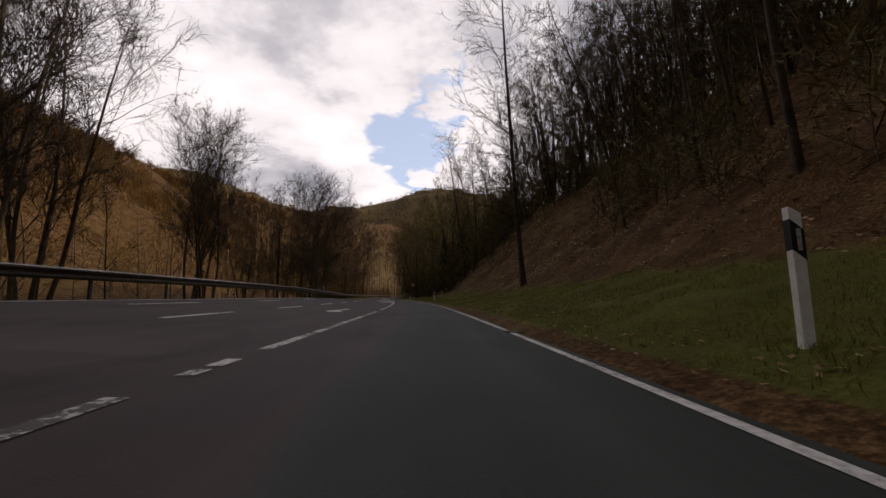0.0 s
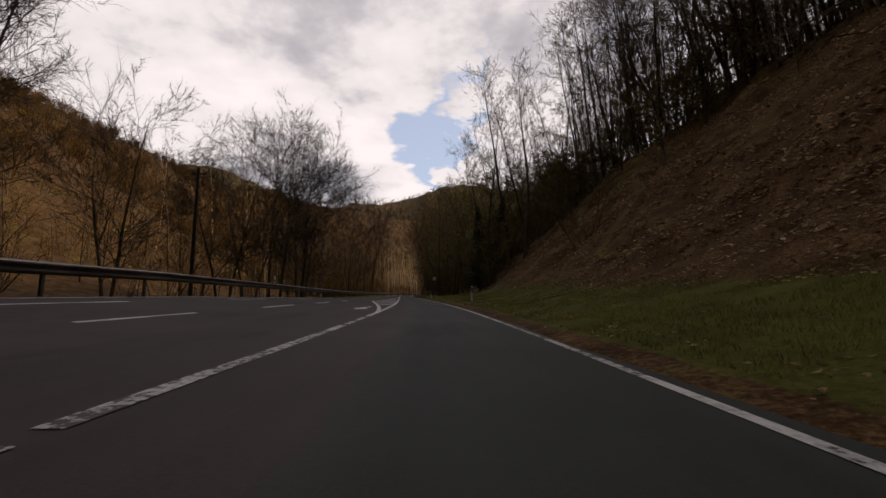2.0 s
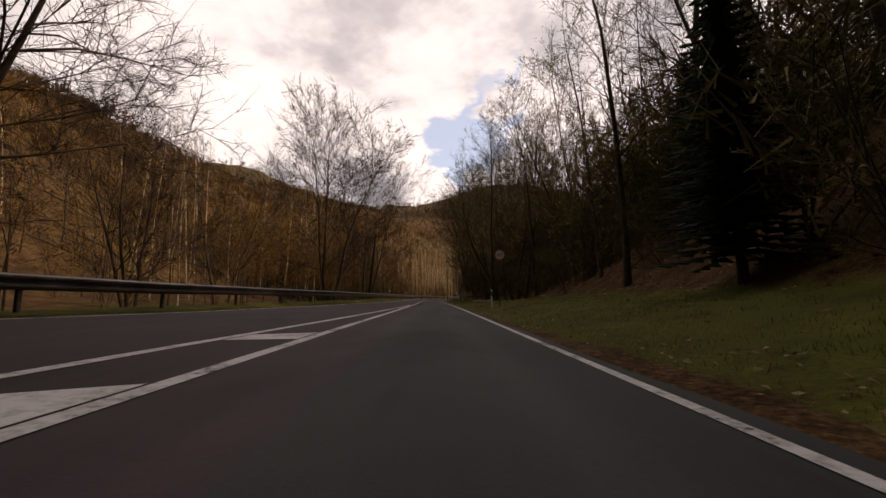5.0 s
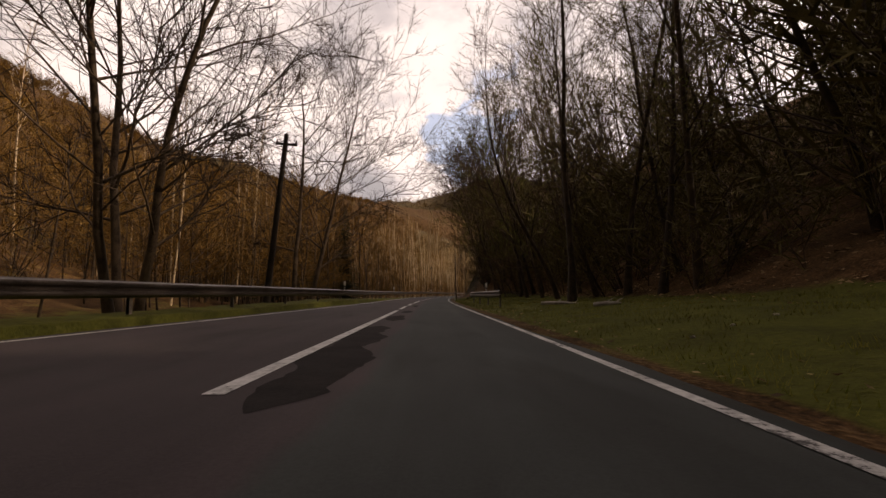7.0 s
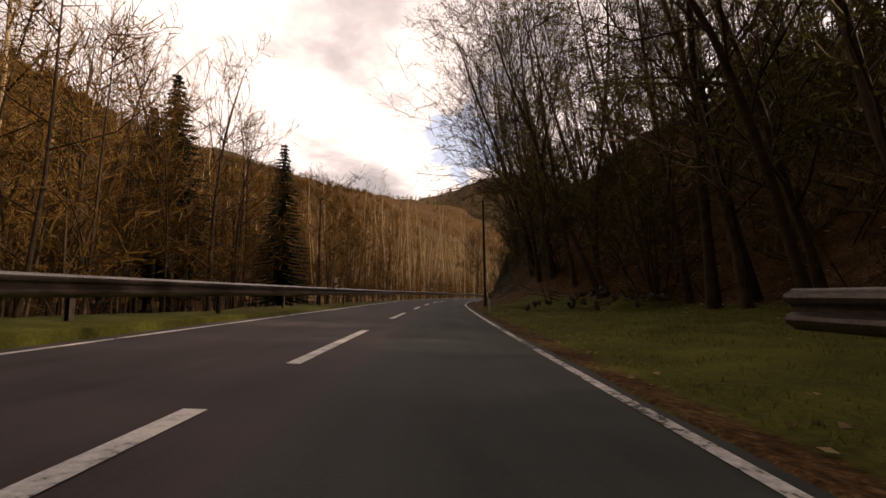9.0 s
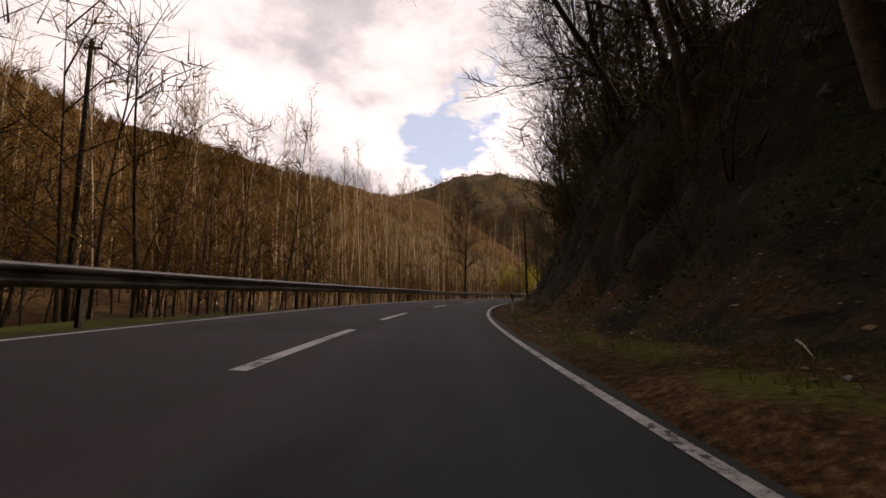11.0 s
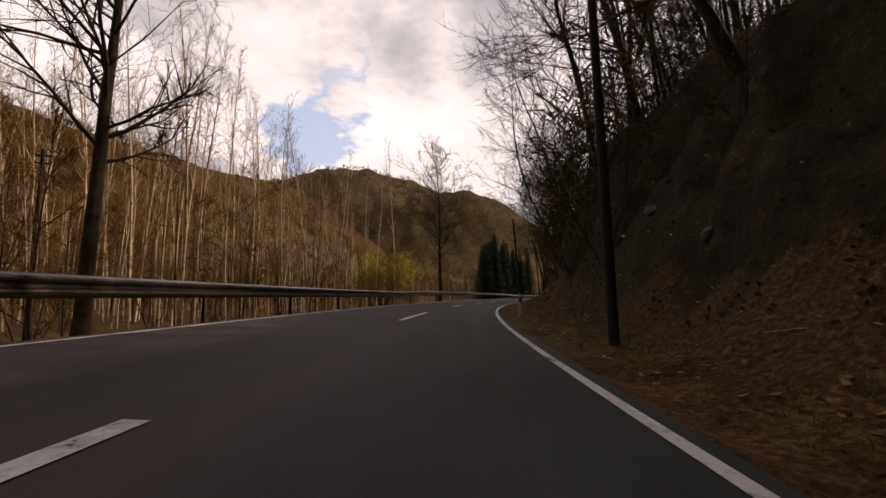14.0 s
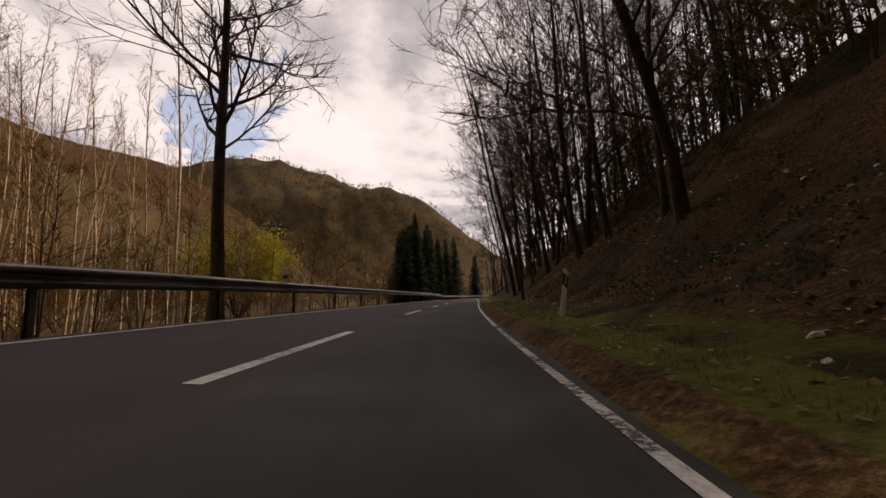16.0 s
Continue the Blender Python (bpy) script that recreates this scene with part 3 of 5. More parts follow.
def build_stains():
    """Dark tarry patches where the joint of the two mixes was sealed."""
    for a, b, mid, half, seed in [(97.5, 103.5, 2.50, 0.26, 1.0), (104.9, 107.6, 2.42, 0.22, 3.0), (109.0, 111.2, 2.35, 0.14, 5.0), (115.6, 118.6, 2.30, 0.13, 7.0)]:
        w = lambda y, k: half * np.clip(np.minimum(y - a, b - y) / 0.5, 0.03, 1) * (1 + 0.45 * fbm(y, 0 * y, 1.0, seed + k, 4))
        V, F, uv = ribbon(a, b, lambda y: mid - w(y, 0.0), lambda y: mid + w(y, 2.0), 0.003, 0.12)
        mesh_object("tar_patch", V, F, STAIN, road, "dark ragged tar patch")


build_stains()

# ---- trees ----
class Grow:
    """Collects tapered tubes for a tree's trunk and crown."""

    def __init__(self, rng):
        self.rng = rng
        self.v, self.f = [], []

    def tube(self, pts, radii, sides):
        pts = np.asarray(pts, float)
        n = len(pts)
        t = np.gradient(pts, axis=0)
        t /= np.linalg.norm(t, axis=1)[:, None] + 1e-9
        ref = np.where(np.abs(t[:, 2:3]) > 0.9, np.array([[1.0, 0, 0]]), np.array([[0, 0, 1.0]]))
        a = np.cross(t, ref)
        a /= np.linalg.norm(a, axis=1)[:, None] + 1e-9
        b = np.cross(t, a)
        ang = np.arange(sides) / sides * 2 * np.pi
        ring = pts[:, None, :] + np.asarray(radii)[:, None, None] * (np.cos(ang)[None, :, None] * a[:, None, :] + np.sin(ang)[None, :, None] * b[:, None, :])
        o = len(self.v)
        self.v.extend(ring.reshape(-1, 3).tolist())
        for i in range(n - 1):
            for j in range(sides):
                k = (j + 1) % sides
                self.f.append((o + i * sides + j, o + i * sides + k, o + (i + 1) * sides + k, o + (i + 1) * sides + j))

    def path(self, start, way, length, steps, wander, lift):
        p, d = [np.array(start, float)], np.array(way, float)
        d /= np.linalg.norm(d)
        for _ in range(steps):
            d = d + self.rng.normal(0, wander, 3) + np.array([0, 0, lift])
            d /= np.linalg.norm(d)
            p.append(p[-1] + d * length / steps)
        return np.array(p)


def side_way(rng, axis, angle):
    """A direction that leaves axis at an angle, to a random side."""
    r = rng.normal(0, 1, 3)
    r -= axis * (r @ axis)
    r /= np.linalg.norm(r) + 1e-9
    return axis * math.cos(angle) + r * math.sin(angle)


def grow_tree(seed, tall=15.0, girth=0.19, stems=1, first=0.3, limbs=15, spread=0.8, limb_len=0.36, forks=6, twigs=8, twig_r=0.010, lean=0.0, droop=0.02, flare=1.5, stem_spread=0.18, wander=0.05, sides=7, low=False, limb_r=0.45, shoots=1):
    """A leafless broad-leaved tree: the wood that carries it, and the twigs of its crown."""
    rng = np.random.default_rng(seed)
    wood, fine = Grow(rng), Grow(rng)
    spots, ways, lens = [], [], []
    for s in range(stems):
        a = rng.uniform(0, 2 * np.pi)
        off = (stem_spread if stems > 1 else 0.0) + lean
        h = tall * (rng.uniform(0.8, 1.0) if stems > 1 else 1.0)
        start = (0.35 * math.cos(a) * (stems > 1), 0.35 * math.sin(a) * (stems > 1), -0.6)
        trunk = wood.path(start, (off * math.cos(a), off * math.sin(a), 1), h + 0.6, 9, wander, 0.02)
        rr = girth * (0.75 if stems > 1 else 1) * (1 - np.linspace(0, 1, 10)) ** 0.8 + 0.012
        rr[0] *= flare
        wood.tube(trunk, rr, sides)
        n1 = max(4, limbs // (1 if stems == 1 else 2))
        for i in range(n1):
            f = first + (1 - first) * ((i + rng.uniform(0, 0.9)) / n1)
            q = min(f * 9, 8.99)
            k = int(q)
            base = trunk[k] + (trunk[k + 1] - trunk[k]) * (q - k)
            ax = trunk[k + 1] - trunk[k]
            ax /= np.linalg.norm(ax)
            g0 = (f - first) / (1 - first)
            ln = tall * limb_len * (0.30 + 0.48 * math.sin(math.pi * (0.15 + 0.80 * g0))) * rng.uniform(0.75, 1.2)
            nl = 3 if low else 5
            limb = wood.path(base, side_way(rng, ax, spread * (1.15 - 0.5 * g0) * rng.uniform(0.75, 1.2)), ln, nl, 0.12 if not low else 0.16, (0.08 - droop) * 5 / nl)
            r0 = max(0.02, rr[k] * limb_r * rng.uniform(0.8, 1.2))
            wood.tube(limb, r0 * (1 - np.linspace(0, 0.85, nl + 1)), 3 if low else 4)
            for j in range(forks):
                g = 0.18 + 0.82 * (j + rng.uniform(0, 0.9)) / forks
                q2 = min(g * nl, nl - 0.01)
                k2 = int(q2)
                b2 = limb[k2] + (limb[k2 + 1] - limb[k2]) * (q2 - k2)
                ax2 = limb[k2 + 1] - limb[k2]
                ax2 /= np.linalg.norm(ax2)
                l2 = ln * 0.46 * (1.2 - 0.6 * g) * rng.uniform(0.6, 1.25)
                br = fine.path(b2, side_way(rng, ax2, rng.uniform(0.45, 0.9)), l2, 2, 0.16, 0.12 - droop)
                fine.tube(br, max(0.014, r0 * 0.44) * np.array([1, 0.7, 0.35]), 3)
                for q in rng.uniform(0.1, 1.0, twigs):
                    spots.append(br[0] + (br[1] - br[0]) * q * 2 if q < 0.5 else br[1] + (br[2] - br[1]) * (q * 2 - 1))
                    ways.append(br[2] - br[0])
                    lens.append(l2)
    # the outer twigs: bent slivers, each with side shoots
    b, w, ln = np.array(spots), np.array(ways), np.array(lens)[:, None]
    n = len(b)
    w = unit(unit(w) + rng.normal(0, 0.62, (n, 3)) + np.array([0, 0, 0.12]))
    ln = ln * rng.uniform(0.3, 0.62, (n, 1))
    mid = b + w * ln * 0.55
    w2 = unit(w + rng.normal(0, 0.30, (n, 3)) + np.array([0, 0, 0.22 - 6 * droop]))
    end = mid + w2 * ln * 0.55
    c = unit(np.cross(w, rng.normal(0, 1, (n, 3)))) * twig_r
    o = len(fine.v) + 5 * np.arange(n)
    fine.v += np.stack([b - c, b + c, mid + c * 0.65, mid - c * 0.65, end], 1).reshape(-1, 3).tolist()
    fine.f += np.stack([o, o + 1, o + 2, o + 3], 1).tolist() + np.stack([o + 3, o + 2, o + 4], 1).tolist()
    for at_, back in ((mid, w), (b + w * ln * 0.3, w))[:shoots]:
        ws = unit(back + rng.normal(0, 0.6, (n, 3)))
        cs = unit(np.cross(ws, rng.normal(0, 1, (n, 3)))) * twig_r * 0.6
        o = len(fine.v) + 3 * np.arange(n)
        fine.v += np.stack([at_ - cs, at_ + cs, at_ + ws * ln * rng.uniform(0.3, 0.6, (n, 1))], 1).reshape(-1, 3).tolist()
        fine.f += np.stack([o, o + 1, o + 2], 1).tolist()
    return wood, fine


def unit(a):
    return a / (np.linalg.norm(a, axis=1)[:, None] + 1e-9)


def leaf_cards(pts, rng, n, size, jitter):
    """Small folded leaves scattered round twig points."""
    v, f = [], []
    pts = np.asarray(pts)
    for _ in range(n):
        p = pts[rng.integers(len(pts))] + rng.normal(0, jitter, 3)
        a = rng.normal(0, 1, 3)
        a /= np.linalg.norm(a)
        b = np.cross(a, rng.normal(0, 1, 3))
        b /= np.linalg.norm(b) + 1e-9
        s = size * rng.uniform(0.6, 1.3)
        c = np.cross(a, b) * 0.25
        o = len(v)
        v += [p - a * s, p + b * s * 0.45 + c * s, p + a * s, p - b * s * 0.45 + c * s]
        f += [(o, o + 1, o + 2), (o, o + 2, o + 3)]
    return v, f


def tree_pattern(seed, bark, twig, label, leaves=0, leaf_size=0.05, leaf_mat=None, name="tree", **kw):
    wood, fine = grow_tree(seed, **kw)
    root = new(name)
    tagged(root, label, "tree")
    mesh_object("trunk", wood.v, wood.f, bark, root, smooth=True)
    mesh_object("crown", fine.v, fine.f, twig, root)
    if leaves:
        rng = np.random.default_rng(seed + 99)
        v, f = leaf_cards(fine.v, rng, leaves, leaf_size, 0.12)
        mesh_object("foliage", v, f, leaf_mat, root)
    return root


def drop_pattern(root):
    for o in (*root.children_recursive, root):
        bpy.data.objects.remove(o)


def set_tree(pattern, x, y, turn=0.0, size=1.0, lean=(0.0, 0.0), group="", dz=0.0, label=""):
    z = ground_z(x, y) + dz
    ob = copy_thing(pattern, pose(x, y, z, lean[0], lean[1], turn))
    ob.scale = (size, size, size)
    if group:
        tagged(ob, group=group)
    if label:
        tagged(ob, label)
    return ob


RNG = np.random.default_rng(7)
ROADSIDE = [tree_pattern(11 + i, BARK, FINE_TWIG, "tall leafless roadside tree with several slim stems", tall=22, girth=0.19, stems=4, limbs=36, first=0.26, spread=0.62, limb_len=0.38, forks=9, twigs=8, stem_spread=0.22, twig_r=0.0135, limb_r=0.38, droop=0.025, shoots=2) for i in range(2)]
BROAD = [tree_pattern(31 + i, BARK, FINE_TWIG, "broad leafless tree with slim forked stems", tall=18, girth=0.19, stems=2 + i % 2, limbs=36 + 6 * (i % 2), first=0.2, spread=0.95, limb_len=0.56, forks=10, twigs=9, twig_r=0.0135, wander=0.05, stem_spread=0.15, limb_r=0.40, droop=0.022, shoots=2) for i in range(3)]
SOLO = [tree_pattern(43, BARK, FINE_TWIG, "tall leafless tree with one straight brown trunk", tall=20, girth=0.27, limbs=34, first=0.36, spread=0.95, limb_len=0.44, forks=10, twigs=8, twig_r=0.013, wander=0.03, limb_r=0.40, droop=0.0, shoots=2)]
LARCH = [tree_pattern(49, DARK_BARK, TWIG, "straight dark tree with fine level branches", tall=24, girth=0.17, limbs=64, first=0.16, spread=1.3, limb_len=0.24, forks=6, twigs=7, twig_r=0.012, wander=0.02, limb_r=0.24, sides=7, low=True)]
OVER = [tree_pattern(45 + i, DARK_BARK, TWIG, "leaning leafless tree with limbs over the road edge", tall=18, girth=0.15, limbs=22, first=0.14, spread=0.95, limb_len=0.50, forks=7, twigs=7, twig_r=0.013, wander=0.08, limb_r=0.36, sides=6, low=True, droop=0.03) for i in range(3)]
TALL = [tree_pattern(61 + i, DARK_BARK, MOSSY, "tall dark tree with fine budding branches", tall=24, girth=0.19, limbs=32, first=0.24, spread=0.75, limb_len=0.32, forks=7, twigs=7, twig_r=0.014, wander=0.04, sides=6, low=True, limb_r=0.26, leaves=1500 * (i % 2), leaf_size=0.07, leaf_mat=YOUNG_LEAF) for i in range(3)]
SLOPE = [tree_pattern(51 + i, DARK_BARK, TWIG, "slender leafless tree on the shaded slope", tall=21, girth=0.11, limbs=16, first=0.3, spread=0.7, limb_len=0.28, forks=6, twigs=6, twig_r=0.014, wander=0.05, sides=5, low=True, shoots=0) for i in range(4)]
LEAFING = [tree_pattern(71 + i, BARK, MOSSY, "slender tree with first green leaves", tall=18, girth=0.12, limbs=16, first=0.15, spread=0.85, limb_len=0.36, forks=6, twigs=6, twig_r=0.014, leaves=1500, leaf_size=0.075, leaf_mat=YOUNG_LEAF, sides=5, low=True, shoots=0) for i in range(2)]
PALE = [tree_pattern(91 + i, BIRCH, WARM_TWIG, "tall slim birch with pale sunlit bark", tall=22, girth=0.10, limbs=14, first=0.48, spread=0.38, limb_len=0.19, forks=5, twigs=5, twig_r=0.011, wander=0.03, flare=1.2, sides=5, low=True, shoots=0) for i in range(4)]
BRUSH = [tree_pattern(111 + i, BARK, WARM_TWIG, "dense budding thicket of thin stems", name="thicket", tall=7.5, girth=0.04, stems=5, limbs=12, first=0.1, spread=0.7, limb_len=0.5, forks=4, twigs=4, twig_r=0.020, stem_spread=0.45, sides=4, low=True, shoots=0) for i in range(3)]
UNDER = [tree_pattern(131 + i, DARK_BARK, MOSSY, "dark understorey bush of mossy twigs", name="bush", tall=5.5, girth=0.035, stems=5, limbs=12, first=0.05, spread=0.8, limb_len=0.55, forks=4, twigs=4, twig_r=0.022, stem_spread=0.55, leaves=200, leaf_size=0.08, leaf_mat=IVY, sides=4, low=True, shoots=0) for i in range(2)]
SUNNY = [tree_pattern(151 + i, BARK, WARM_TWIG, "sunlit tree with golden brown budding twigs", tall=14, girth=0.12, limbs=14, first=0.2, spread=0.75, limb_len=0.40, forks=6, twigs=6, twig_r=0.013, sides=4, low=True, shoots=0) for i in range(3)]


def wood_pattern(seed, bark, twig, tall, wide, count, low, thick):
    """A plainer tree for the depth of a wood: trunk, a few limbs and many fine twigs."""
    rng = np.random.default_rng(seed)
    root = new("tree")
    g, f = Grow(rng), Grow(rng)
    trunk = g.path((0, 0, -0.5), (0, 0, 1), tall + 0.5, 5, 0.05, 0.02)
    g.tube(trunk, 0.0065 * tall * (1 - np.linspace(0, 0.93, 6)), 4)
    ends = []
    for i in range(9):
        q = low + (0.97 - low) * (i + rng.uniform(0, 1)) / 9
        k = min(int(q * 5), 4)
        p = trunk[k] + (trunk[k + 1] - trunk[k]) * (q * 5 - k)
        a = rng.uniform(0, 6.283)
        ln = wide * (1.15 - 0.6 * q)
        e = p + np.array([math.cos(a) * ln, math.sin(a) * ln, ln * rng.uniform(0.5, 1.0)])
        g.tube([p, (p + e) / 2 + rng.normal(0, 0.15, 3), e], (0.035, 0.025, 0.01), 3)
        ends.append((p, e))
    for _ in range(count):
        p, e = ends[rng.integers(9)]
        b = p + (e - p) * rng.uniform(0.1, 1.0) + rng.normal(0, 0.25, 3)
        w = rng.normal(0, 1, 3) + (e - p) / np.linalg.norm(e - p) * 0.9 + np.array([0, 0, 0.4])
        w *= rng.uniform(0.5, 1.6) * wide / 3.2 / np.linalg.norm(w)
        c = np.cross(w, rng.normal(0, 1, 3))
        c *= thick * rng.uniform(0.6, 1.3) / (np.linalg.norm(c) + 1e-9)
        o = len(f.v)
        f.v += [(b - c).tolist(), (b + c).tolist(), (b + w).tolist()]
        f.f.append((o, o + 1, o + 2))
    mesh_object("trunk", g.v, g.f, bark, root)
    mesh_object("crown", f.v, f.f, twig, root)
    return root


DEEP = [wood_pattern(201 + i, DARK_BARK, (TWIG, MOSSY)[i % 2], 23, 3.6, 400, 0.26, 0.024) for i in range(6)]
SHRUB = [wood_pattern(211 + i, BARK, MOSSY, 5.0, 2.6, 200, 0.05, 0.042) for i in range(4)]
GOLD = [wood_pattern(221 + i, BARK, WARM_TWIG, 13, 3.2, 340, 0.12, 0.023) for i in range(5)]
for p in BRUSH + UNDER:
    tagged(p, category="bush")


def spruce_pattern(seed):
    rng = np.random.default_rng(seed)
    root = new("spruce")
    tagged(root, "dark green spruce with drooping boughs", "tree")
    g = Grow(rng)
    g.tube([(0, 0, -0.5), (0, 0, 6), (0, 0, 12), (0, 0, 18)], (0.24, 0.18, 0.1, 0.02), 7)
    mesh_object("trunk", g.v, g.f, DARK_BARK, root, smooth=True)
    v, f = [], []
    for i in range(46):
        z = 1.6 + i * 0.355
        reach = (18.2 - z) * 0.20 + 0.25
        for j in range(7):
            a = j * 0.9 + i * 0.7 + rng.uniform(-0.3, 0.3)
            ln = reach * rng.uniform(0.65, 1.15)
            c, s = math.cos(a), math.sin(a)
            for k in range(5):
                q = (k + 0.6) / 5
                r = ln * q
                zz = z - 0.30 * ln * q + 0.12 * ln * q * q
                w = 0.34 * (1.15 - q) * reach / 2 + 0.08
                tip = r + ln * 0.24
                o = len(v)
                v += [(c * r - s * w, s * r + c * w, zz - 0.16 + rng.uniform(-0.06, 0.06)), (c * r + s * w, s * r - c * w, zz - 0.16 + rng.uniform(-0.06, 0.06)), (c * tip, s * tip, zz - 0.10), (c * r * 0.85, s * r * 0.85, zz + 0.05)]
                f += [(o, o + 2, o + 3), (o + 1, o + 3, o + 2)]
    mesh_object("crown", v, f, NEEDLE, root)
    return root


SPRUCE = [spruce_pattern(5), spruce_pattern(6)]


def plant(pattern, x, y, size=1.0, lean=2.0, group="", label="", turn=None):
    return set_tree(pattern, x, y, RNG.uniform(0, 360) if turn is None else turn, size, (RNG.uniform(-lean, lean), RNG.uniform(-lean, lean)), group, label=label)


# trees beside the guard rail
for x, y, s in [(-21.5, 25.5, 1.0), (-22.5, 29.0, 0.95), (-21.4, 41.8, 0.78), (-19.7, 41.0, 0.66), (-20.4, 23.4, 0.9)]:
    plant(ROADSIDE[int(y) % 2], x, y, s, group="trees along the guard rail")
for k, x, y, s in [(0, -21.5, 51.1, 0.72), (0, -22.4, 63.9, 0.84), (0, -21.9, 67.2, 0.8), (2, -21.3, 71.2, 1.08), (1, -20.2, 74.6, 0.95), (1, -23.1, 108, 1.05), (0, -25, 94, 0.62), (1, -24, 86, 0.62)]:
    plant(BROAD[k], x, y, s, 1.0, group="trees along the guard rail")


set_tree(BROAD[2], -23.4, 121.2, 60, 1.08, (0, 7), "trees along the guard rail")
plant(SOLO[0], -20.8, 219.3, 0.7, 0.0, group="trees along the guard rail", turn=150)
plant(SOLO[0], -4.4, 253.6, 0.8, 0.0, group="trees along the guard rail", turn=40)


def plant_lean(pattern, x, y, size, lean, group):
    """Plants a tree that leans out over the road."""
    m = Matrix.Translation((x, y, ground_z(x, y))) @ pose(0, 0, 0, RNG.uniform(-4, 4), -lean) @ pose(0, 0, 0, 0, 0, RNG.uniform(0, 360))
    ob = copy_thing(pattern, m)
    ob.scale = (size, size, size)
    tagged(ob, group=group)


class Wood:
    """Gathers the many trees behind the nearest ones into one mesh a material."""

    def __init__(self):
        self.v, self.f, self.n = {}, {}, {}

    def add(self, pattern, x, y, size, lean=3.0, tilt=0.0):
        m = np.array(pose(x, y, ground_z(x, y), RNG.uniform(-lean, lean), RNG.uniform(-lean, lean) - tilt) @ pose(0, 0, 0, 0, 0, RNG.uniform(0, 360)) @ Matrix.Scale(size, 4))
        for o in pattern.children:
            me = o.data
            key = me.materials[0]
            if me.name not in self.n:
                co = np.zeros(len(me.vertices) * 3, np.float64)
                me.vertices.foreach_get("co", co)
                fs = [tuple(p.vertices) for p in me.polygons]
                self.n[me.name] = (co.reshape(-1, 3), np.array([q if len(q) == 4 else (*q, -1) for q in fs]))
            co, fs = self.n[me.name]
            vs = self.v.setdefault(key, [])
            base = sum(len(q) for q in vs)
            vs.append(co @ m[:3, :3].T + m[:3, 3])
            self.f.setdefault(key, []).append(np.where(fs < 0, -1, fs + base))

    def build(self, name, label):
        root = tagged(new(name), label, "woods", kind="stuff")
        for key in self.v:
            V, F = np.concatenate(self.v[key]), np.concatenate(self.f[key])
            me = bpy.data.meshes.new("branches")
            tri = F[:, 3] < 0
            counts = np.where(tri, 3, 4)
            flat = F.ravel()
            flat = flat[flat >= 0]
            me.vertices.add(len(V))
            me.vertices.foreach_set("co", V.astype(np.float32).ravel())
            me.loops.add(len(flat))
            me.loops.foreach_set("vertex_index", flat.astype(np.int32))
            me.polygons.add(len(F))
            me.polygons.foreach_set("loop_start", np.concatenate([[0], np.cumsum(counts)[:-1]]).astype(np.int32))
            me.materials.append(key)
            me.update(calc_edges=True)
            me.validate()
            ob = new("branches", me)
            ob.parent = root


# slope on the right: the nearest trees singly, the rest as one wood
singles, wood = 0, Wood()
tries = joined = 0
while (joined < 580) and tries < 12000:
    tries += 1
    y = RNG.uniform(-8, 300)
    foot = float(table(y, FOOT))
    u = foot + 1.0 + RNG.uniform(0, 1) ** 0.8 * 46
    h = float(height(y, -u)) - float(height(y, -foot))
    cr = float(table(y, CREST))
    bare = cr * (0.25 if y < 32 else 0.8 if y < 75 else 0.1 if y > 250 else 0.8 if y > 150 else 0.1)
    if h < bare and RNG.uniform() > 0.06:
        continue
    if 76 < y < 156 and RNG.uniform() < 0.4:
        continue
    x, py = plan(y, -u)
    kind = SLOPE[RNG.integers(4)]
    deep = DEEP[RNG.integers(6)] if not 76 < y < 156 else DEEP[1 + 2 * RNG.integers(3)]
    if 78 < y < 160 and RNG.uniform() < 0.5:
        kind = LEAFING[RNG.integers(2)]
    if u < foot + 22 and singles < 62 and RNG.uniform() < 0.5:
        plant_lean(kind, float(x), float(py), RNG.uniform(0.7, 1.1), RNG.uniform(2, 14), "wood on the slope")
        singles += 1
    else:
        wood.add(deep, float(x), float(py), RNG.uniform(0.7, 1.1), 6.0, 7.0)
        joined += 1
for k, x, y, s in [(0, -4.4, 137.4, 0.95), (1, -10.2, 151.0, 0.75), (0, -7.2, 117.4, 0.9), (1, -4.2, 118.6, 0.9), (2, -3.6, 115.5, 0.85), (1, -2.4, 114.5, 0.9), (0, -5.5, 127, 0.95), (1, -8.6, 141, 0.9), (1, 0.6, 92, 0.9), (0, 1.5, 84, 0.9), (2, 3.2, 78, 0.95), (0, 4.0, 72, 0.9)]:
    plant(TALL[k], x, y, s, 3.0, group="wood on the slope")
for i in range(110):
    y = RNG.uniform(-4, 92)
    x, py = plan(y, -(float(table(y, FOOT)) + RNG.uniform(26, 68)))
    wood.add((DEEP[RNG.integers(6)], SHRUB[RNG.integers(4)])[i % 2], float(x), float(py), RNG.uniform(0.85, 1.2) * (1 + 0.6 * (i % 2)), 6)
for k, y, u in [(0, 134, 8.5), (1, 139, 8.0), (0, 145, 8.0), (1, 150, 6.0), (0, 155, 5.0), (1, 160, 6.5), (0, 128, 10.0), (1, 138, 9.5), (0, 143, 8.5), (1, 148, 6.8), (0, 152, 5.2), (1, 157, 4.8), (0, 163, 4.6), (1, 168, 4.8), (1, 96, 10.0), (0, 102, 11.5)]:
    x, py = plan(y, -u)
    plant_lean(LEAFING[k], float(x), float(py), RNG.uniform(0.95, 1.15), RNG.uniform(6, 13), "edge of the wood")
